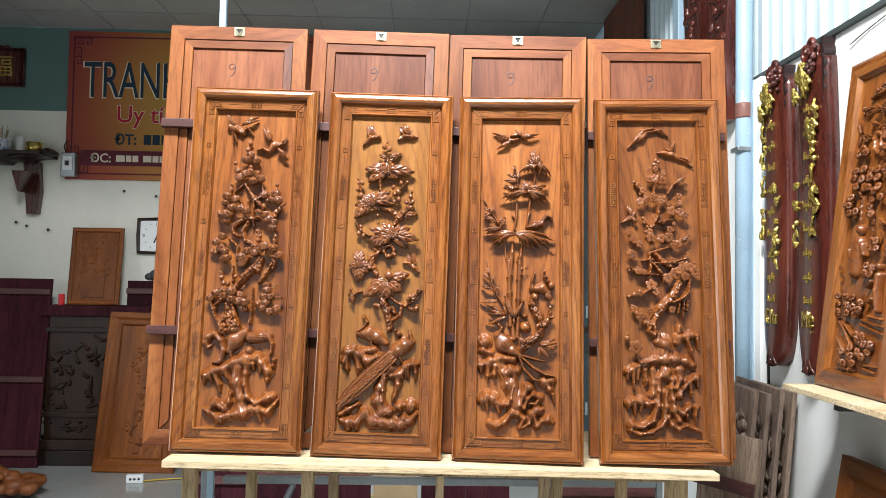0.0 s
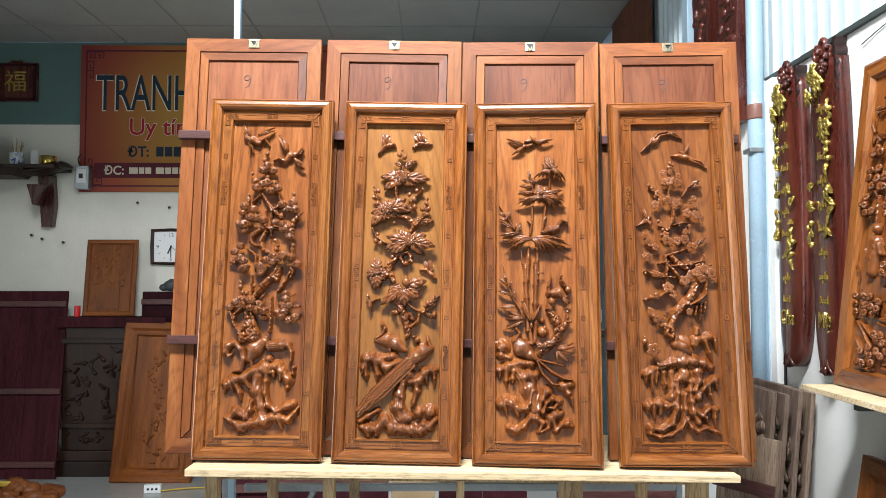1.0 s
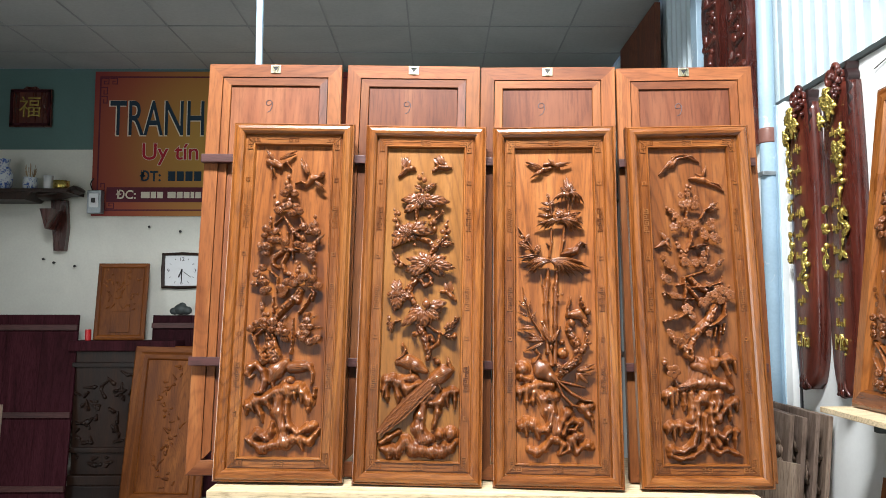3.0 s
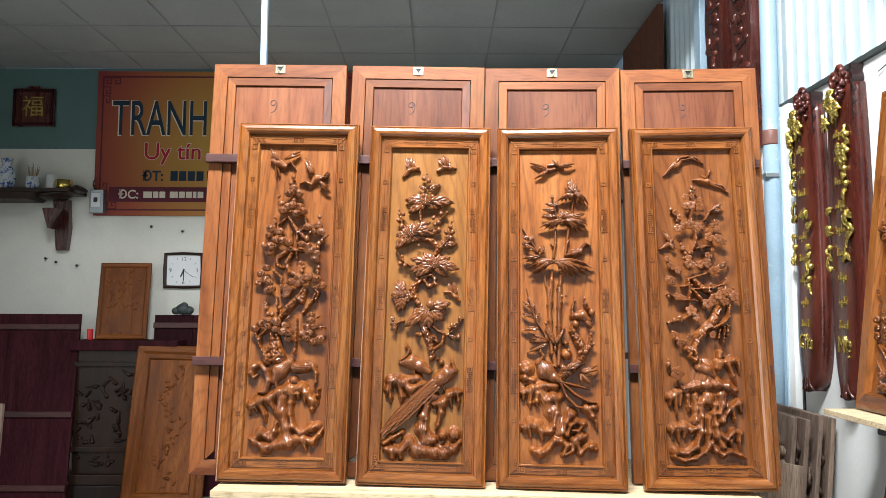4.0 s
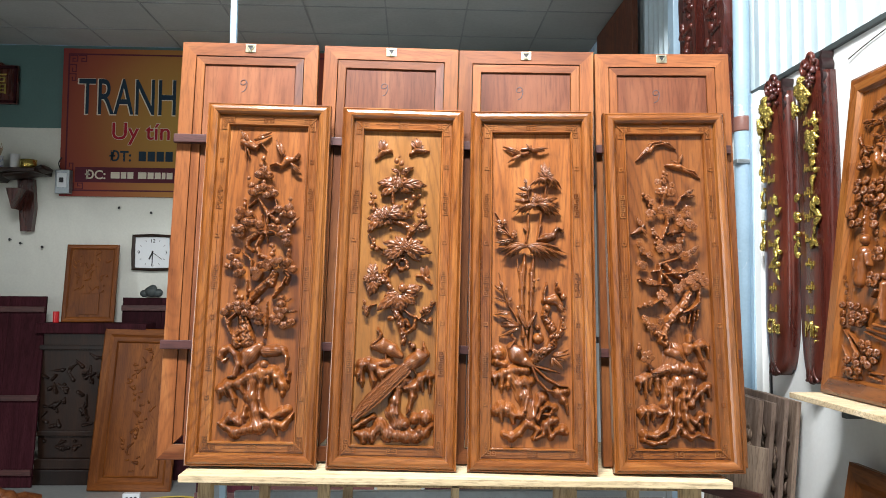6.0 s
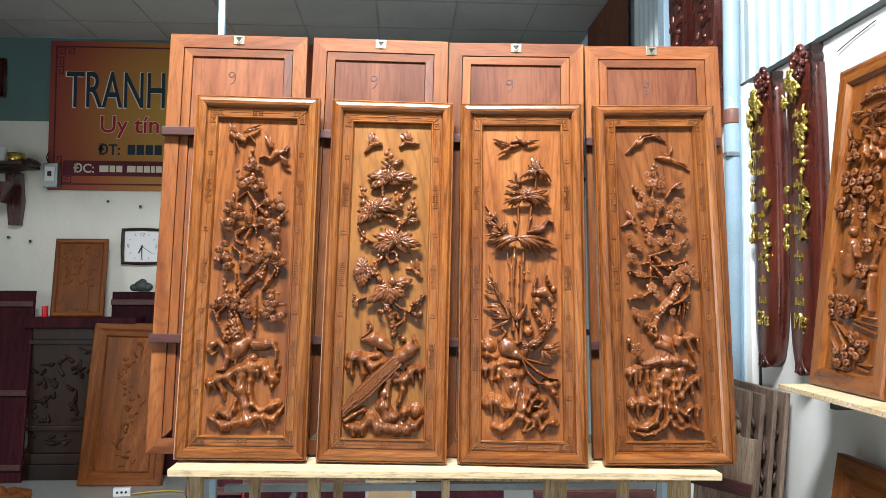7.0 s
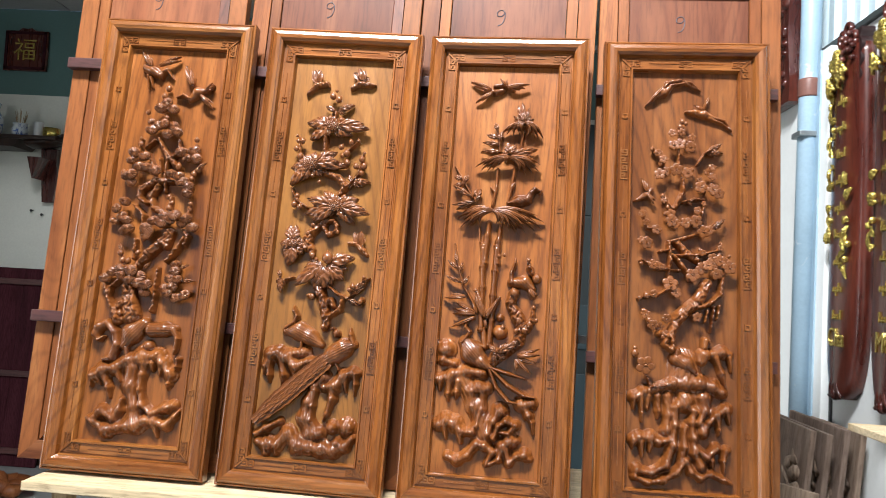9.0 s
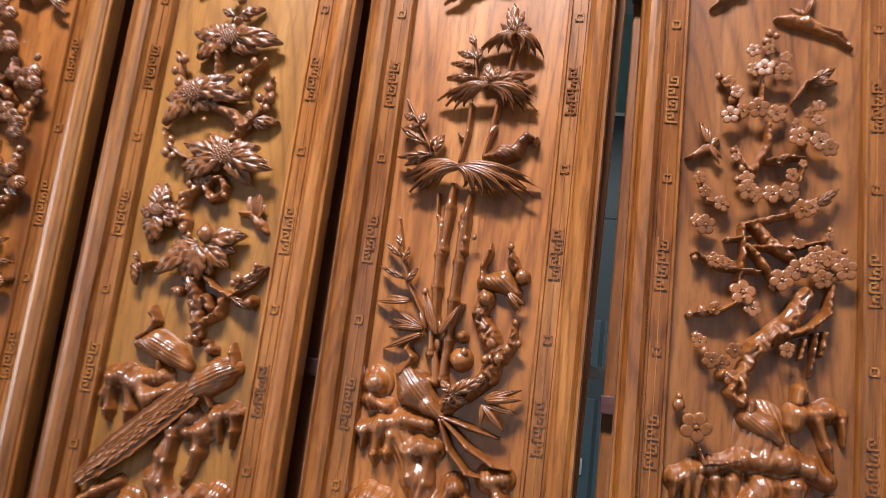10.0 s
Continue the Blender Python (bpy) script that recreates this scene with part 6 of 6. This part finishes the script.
tufts(p, 12, ((233, 463, 15.5), (263, 460, 15.5), (241, 442, 15.5), (269, 437, 15.5), (219, 387, 15.5), (252, 380, 15.5), (225, 363, 15.5), (250, 360, 15.5), (90, 292, 15.5), (132, 292, 15.5), (172, 288, 15.5), (210, 275, 15.5), (96, 264, 15.5), (138, 262, 15.5), (180, 258, 15.5), (102, 240, 15.5), (146, 238, 15.5), (189, 235, 15.5), (214, 252, 15.5),))
blossoms(p, 9, ((79, 384, 9.4), (89, 359, 9.4), (94, 335, 9.4), (108, 316, 9.4), (301, 459, 9.4), (313, 441, 9.4), (302, 419, 9.4), (312, 475, 9.4), (283, 483, 9.4), (310, 430, 9.4),))
c = Carving(p, 'carved_motif', 2)
c.run(10, (219, 223, 5), (270, 214, 5), (328, 208, 3.9))
c.run(10, (211, 211, 5), (273, 197, 5), (331, 186, 3.9))
c.run(10, (247, 236, 5.5), (315, 230, 4.4))
c.done()
c = Carving(p, 'branch', 2)
c.run(14, (93, 218, 4.4), (131, 189, 5), (177, 144, 5))
c.run(14, (128, 207, 4.4), (188, 169, 5))
c.run(14, (98, 163, 4.4), (132, 129, 4.4))
c.done(0.1, 0.4)
tufts(p, 11, ((139, 118, 15.5), (184, 133, 15.5), (228, 160, 15.5), (262, 151, 15.5), (227, 125, 15.5), (275, 129, 15.5), (128, 87, 15.5), (211, 89, 15.5), (161, 84, 15.5), (248, 173, 15.5), (207, 176, 15.5), (290, 153, 15.5), (188, 110, 15.5), (258, 113, 15.5),))
c = Carving(p, 'carved_rock', 2)
c.run(10, (253, 90, 6.1), (315, 90, 4.6))
c.run(10, (255, 78, 6.1), (304, 72, 4.6))
c.run(10, (131, 72, 7.1), (186, 66, 7.1))
c.run(10, (201, 70, 10.2))
c.done(0.2, 0.3)


M_scroll = plain("dusty_dark_scrollwork", (0.022, 0.009, 0.009), 0.42, mottle=0.3)


def couplet(y, near):
    """A tall curved couplet board, gilded vines and cloud scrolls along one edge; local x runs towards the gate."""
    p = thing("couplet_board", pose(1.459, y, 1.222, 0, 0, -90) @ Matrix.Diagonal((0.70, 1, 1, 1)), "dark red curved couplet board with gilded leaves hanging on the wall", "couplet board", "pair of couplet boards")
    wd, ht = 0.27, 1.13
    rings = []
    for k in range(41):
        z = ht * k / 40
        e = min(1, z / 0.3)
        hw = 1.22 * wd / 2 * (0.30 + 0.70 * math.sqrt(max(0, 1 - (1 - e) ** 2.2))) * (1 - 0.10 * max(0, (z - 0.75) / 0.4) ** 2)
        c = wd / 2 + 0.012 * math.sin(z * 3.0)
        ring = [(c + hw * math.cos(a), -0.018 - 0.042 * math.sin(a) ** 0.75, z) for a in (math.pi * j / 14 for j in range(15))]
        rings.append(ring + [(c - hw, -0.001, z), (c + hw, -0.001, z)])
    part("board", loft(rings), M_rosewood, p, "glossy dark red bowed board", True)
    foot = bmesh.new()
    for s in (-1, 0, 1):
        tube(curve_points([(wd / 2 + 0.02 * s, -0.05, 0.10), (wd / 2 + 0.03 * s, -0.058, 0.04), (wd / 2 + 0.055 * s, -0.05, 0.005)], 4), (0.003,) * 4 + (0.006,) * 4 + (0.01,), 7, foot)
    ball((wd / 2, -0.05, 0.012), 0.02, foot)
    part("foot_scroll", foot, M_rosewood, p, "", True)

    def clouds(x, z0, z1, depth, step=0.05):
        """A scalloped edge as one thick piece."""
        n = max(12, int((z1 - z0) / 0.006))
        zs = [z0 + (z1 - z0) * k / n for k in range(n + 1)]
        edge = [(x + 0.004 + 0.014 * abs(math.sin(math.pi * (z - z0) / step)) + 0.006 * math.sin(19 * z), z) for z in zs]
        inner = [(x - 0.006 - 0.008 * abs(math.sin(math.pi * (z - z0) / (1.6 * step) + 0.7)), z) for z in reversed(zs)]
        part("scroll_edge", prism(edge + inner, -depth, -0.002), M_scroll, p, "deep scalloped dark edge")

    def vine(x, z0, z1, depth, seed):
        rnd = random.Random(seed)
        z = z0
        while z < z1:
            for j in range(2):
                o = new("gilded_leaf", UNIT["leaf"] if j else UNIT["petal"])
                o.parent = p
                o.matrix_basis = pose(x + rnd.uniform(-0.012, 0.012), -depth, z, 0, rnd.uniform(0, 360), 0) @ Matrix.Diagonal((rnd.uniform(0.03, 0.06), 0.012, rnd.uniform(0.018, 0.03), 1))
                o.material_slots[0].link = "OBJECT"
                o.material_slots[0].material = M_gold
            if rnd.random() < 0.45:
                part("gilded_bead", ball((x + rnd.uniform(-0.02, 0.02), -depth - 0.004, z + 0.02), 0.012), M_gold, p, "", True)
            z += rnd.uniform(0.045, 0.08)

    def maple(x, z, r, turn, depth):
        for k in range(5):
            o = new("gilded_leaf", UNIT["leaf"])
            o.parent = p
            o.matrix_basis = pose(x, -depth, z, 0, turn + (k - 2) * 42, 0) @ Matrix.Diagonal((r * (1.0 if k == 2 else 0.75), 0.014, r * 0.5, 1))
            o.material_slots[0].link = "OBJECT"
            o.material_slots[0].material = M_gold

    # crest of rings, grapes and leaves
    bm = bmesh.new()
    for x, z, r in ((0.09, 1.17, 0.026), (0.15, 1.185, 0.028), (0.20, 1.15, 0.026), (0.06, 1.11, 0.024)):
        tube([(x + r * math.cos(a), -0.045, z + r * math.sin(a)) for a in (2 * math.pi * j / 14 for j in range(15))], 0.011, 8, bm)
    part("crest", bm, M_rosewood, p, "", True)
    rnd = random.Random(int(y * 100))
    bm = bmesh.new()
    for k in range(16):
        ball((0.17 + 0.07 * rnd.random(), -0.06 - 0.015 * rnd.random(), 1.08 + 0.09 * rnd.random()), 0.0115, bm, 1)
    tagged(part("grape_cluster", bm, M_rosewood, p, "cluster of dark carved grapes", True), kind="stuff")
    maple(0.11, 1.10, 0.075, 60, 0.07)
    maple(0.17, 1.07, 0.075, 110, 0.07)
    maple(0.06, 1.03, 0.055, 120, 0.065)
    if near:
        clouds(0.258, 0.50, 1.20, 0.046, 0.045)
        clouds(0.03, 0.98, 1.14, 0.046)
        vine(0.225, 0.52, 0.96, 0.058, 4)
        maple(0.215, 0.90, 0.08, 100, 0.065)
        clouds(0.012, 0.50, 0.70, 0.046, 0.05)
        vine(0.032, 0.46, 0.72, 0.06, 5)
    else:
        clouds(0.255, 1.0, 1.18, 0.046)
        clouds(0.02, 0.86, 1.14, 0.055)
        vine(0.03, 0.50, 1.04, 0.05, 6)
        clouds(0.262, 0.46, 0.72, 0.046, 0.05)
        vine(0.24, 0.42, 0.68, 0.062, 7)
    # gilded writing down the board
    for k in range(9):
        z = 0.25 + 0.087 * k
        for j in range(4):
            x0 = 0.118 + 0.024 * j
            part("writing_bar", box(x0, x0 + 0.007, -0.0655, -0.0585, z - 0.012 * ((j * k) % 3 == 1), z + 0.018 + 0.013 * ((j + k) % 3 == 0), 0.002), M_gold, p)
        part("writing_bar", box(0.112, 0.168 + 0.012 * (k % 3), -0.065, -0.059, z + 0.004, z + 0.0085, 0.0015), M_gold, p)
    words("word", "Mẹ" if near else "Cha", 0.085, M_gold, p, pose(0.155, -0.062, 0.165), 0.003, 1.1)
    return p


couplet(3.185, False)
couplet(2.89, True)

# ---- further along the right wall ----
for k, y in enumerate((3.80, 4.16)):
    p = thing("far_couplet", pose(1.455, y, 2.30, 0, 0, -90), "dark red carved board standing high at the wall", "carved board", "far carved boards")
    out = [(0.0 + 0.012 * math.sin(17 * t), 1.25 * t) for t in (j / 24 for j in range(25))]
    ring = out + [(0.235 + 0.015 * math.sin(15 * t + 1), 1.25 * t) for t in (1 - j / 24 for j in range(25))]
    part("board", prism(ring, -0.05, -0.001), M_rosewood, p)
    c = Carving(p, "carving", 4.0, M_rosewood, 0.05)
    rnd = random.Random(40 + k)
    for j in range(30):
        c.run(14, (rnd.uniform(30, 205), 40 + 40 * j, rnd.uniform(12, 24)), (rnd.uniform(30, 205), 60 + 40 * j, rnd.uniform(8, 18)))
    c.done(0.3, 0.3)
part_post = tagged(part("steel_post", box(1.40, 1.455, 4.24, 4.34, 0, 4.9, 0.004), M_blue), "pale blue steel wall post", "post", kind="structure")
hang = thing("dark_wall_board", pose(1.452, 6.1, 2.95, 0, 0, -90), "dark wooden board fixed high on the wall", "board")
part("board", box(0, 1.0, -0.04, 0, 0, 0.66, 0.006), M_back_dark, hang)
part("rail", box(0.02, 0.98, -0.06, -0.0405, 0.05, 0.12, 0.004), M_blackwood, hang)
orn = thing("hanging_carving", pose(1.455, 2.52, 2.80, 0, 0, -90), "orange-brown carved wooden ornament on the wall", "ornament")
part("block", prism([(0, 0.03), (0.04, 0.0), (0.2, 0.02), (0.3, 0.1), (0.3, 0.5), (0.02, 0.5)], -0.09, -0.001), M_panel_v, orn)

# ---- carving on the pieces at the back ----
c = Carving(altar, "carving", 4.0, M_blackwood, -0.001)
rnd = random.Random(77)
for k in range(70):
    u, v = rnd.uniform(60, 790), rnd.uniform(450, 1000)
    a, ln = rnd.uniform(0, 6.28), rnd.uniform(20, 90)
    c.run(rnd.uniform(14, 34), (u, v, rnd.uniform(10, 22)), (min(800, max(50, u + ln * math.cos(a))), min(1030, max(440, v + ln * math.sin(a))), rnd.uniform(4, 14)))
for k in range(14):
    u, v = rnd.uniform(60, 790), rnd.uniform(225, 350)
    c.run(22, (u, v, rnd.uniform(10, 22)), (u + rnd.uniform(-60, 60), v + rnd.uniform(-10, 20), rnd.uniform(4, 14)))
c.done(0.3, 0.25)
c = Carving(small, "carving", 4.0, M_aged_v, 0.0098)
for k in range(40):
    u, v = rnd.uniform(70, 350), rnd.uniform(240, 590)
    c.run(8, (u, v, rnd.uniform(5, 12)), (u + rnd.uniform(-30, 30), v + rnd.uniform(-30, 30), rnd.uniform(3, 8)))
c.done(0.3, 0.3)
part("tablet", box(0.13, 0.29, -0.018, -0.0101, 0.06, 0.235, 0.003), M_aged_v, small)
c = Carving(tallp, "carving", 4.0, M_aged_v, 0.0128)
for k in range(46):
    v = 150 + 960 * k / 46
    u = 315 + 60 * math.sin(v * 0.013) + rnd.uniform(-60, 60)
    c.run(12, (u, v, rnd.uniform(5, 15)), (u + rnd.uniform(-40, 40), v + rnd.uniform(-10, 40), rnd.uniform(3, 8)))
c.done(0.2, 0.3)
c = Carving(lowp, "carving", 3.0, M_aged_v, 0.0128)
for k in range(40):
    v = 140 + 720 * k / 40
    u = 260 + 40 * math.sin(v * 0.013) + rnd.uniform(-70, 70)
    c.run(14, (u, v, rnd.uniform(6, 15)), (u + rnd.uniform(-40, 40), v + rnd.uniform(-10, 40), rnd.uniform(3, 8)))
c.done(0.2, 0.3)
# ---- small things on and above the cabinets, and the root carving on the floor ----
bm = bmesh.new()
for x, z, r in ((0, 0.03, 0.06), (0.05, 0.02, 0.045), (-0.055, 0.015, 0.04), (0.01, 0.06, 0.035)):
    ball((x, 0, z), r, bm, 2, (1, 0.7, 0.8))
stone = tagged(part("carved_stone", bm, M_dark_metal, smooth=True), "small dark rounded carving on the panel top", "ornament")
stone.location = (-2.22, 6.56, 1.50)
root = thing("root_carving", pose(-2.82, 5.35, 0), "rough reddish carved root wood on the floor", "carving")
bm = bmesh.new()
rnd = random.Random(8)
for k in range(34):
    a, r = rnd.uniform(0, 6.28), rnd.uniform(0, 0.3)
    ball((r * math.cos(a), r * math.sin(a), 0.03 + 0.14 * (1 - r / 0.32) + rnd.uniform(0, 0.03)), rnd.uniform(0.035, 0.075), bm, 2, (1.2, 1, 0.8))
for v in bm.verts:
    v.co *= 1 + 0.12 * noise.noise(v.co * 22)
    v.co.z = max(v.co.z, 0.0)
tagged(part("root", bm, M_back_v, root, "", True), kind="stuff")
bm = bmesh.new()
for k in range(3):
    tube(curve_points([(-0.28 + 0.03 * k, 0.02, 0.16), (-0.12, -0.02, 0.19 + 0.01 * k), (0.05, 0.02, 0.18)], 4), 0.012, 7, bm)
part("yellow_strap", bm, M_cable, root, "", True)
# ---- marks on the walls ----
nails = ((-3.36, 1.93), (-3.18, 1.9), (-2.55, 2.24), (-3.45, 1.96), (-2.28, 2.2))
for x, z in nails:
    nail = tagged(part("nail", lathe([(0.004, 0), (0.004, 0.03), (0.012, 0.031), (0.01, 0.036)], 8, m=pose(x, 6.70, z, 90, 0, 0)), M_black), "dark nail in the plaster wall", "nail", "nails in the wall")
wire = tagged(part("wall_wire", tube(curve_points([(1.452, 2.60, 2.36), (1.455, 2.5, 2.38), (1.454, 2.38, 2.395)], 5), 0.002, 5), M_black), "thin dark wire on the white wall", "wire")

plank_back("leaning_board", pose(-3.14, 5.0, 0.002, -5, 0, 0), 0.28, 0.92, (0.7,), "grey dusty board leaning near the cabinets", M_grey_wood, "board")
prop = tagged(part("board_prop", box(-3.05, -3.0, 5.06, 5.12, 0, 0.86, 0.004), M_leg), "raw timber prop standing behind the grey board", "timber")
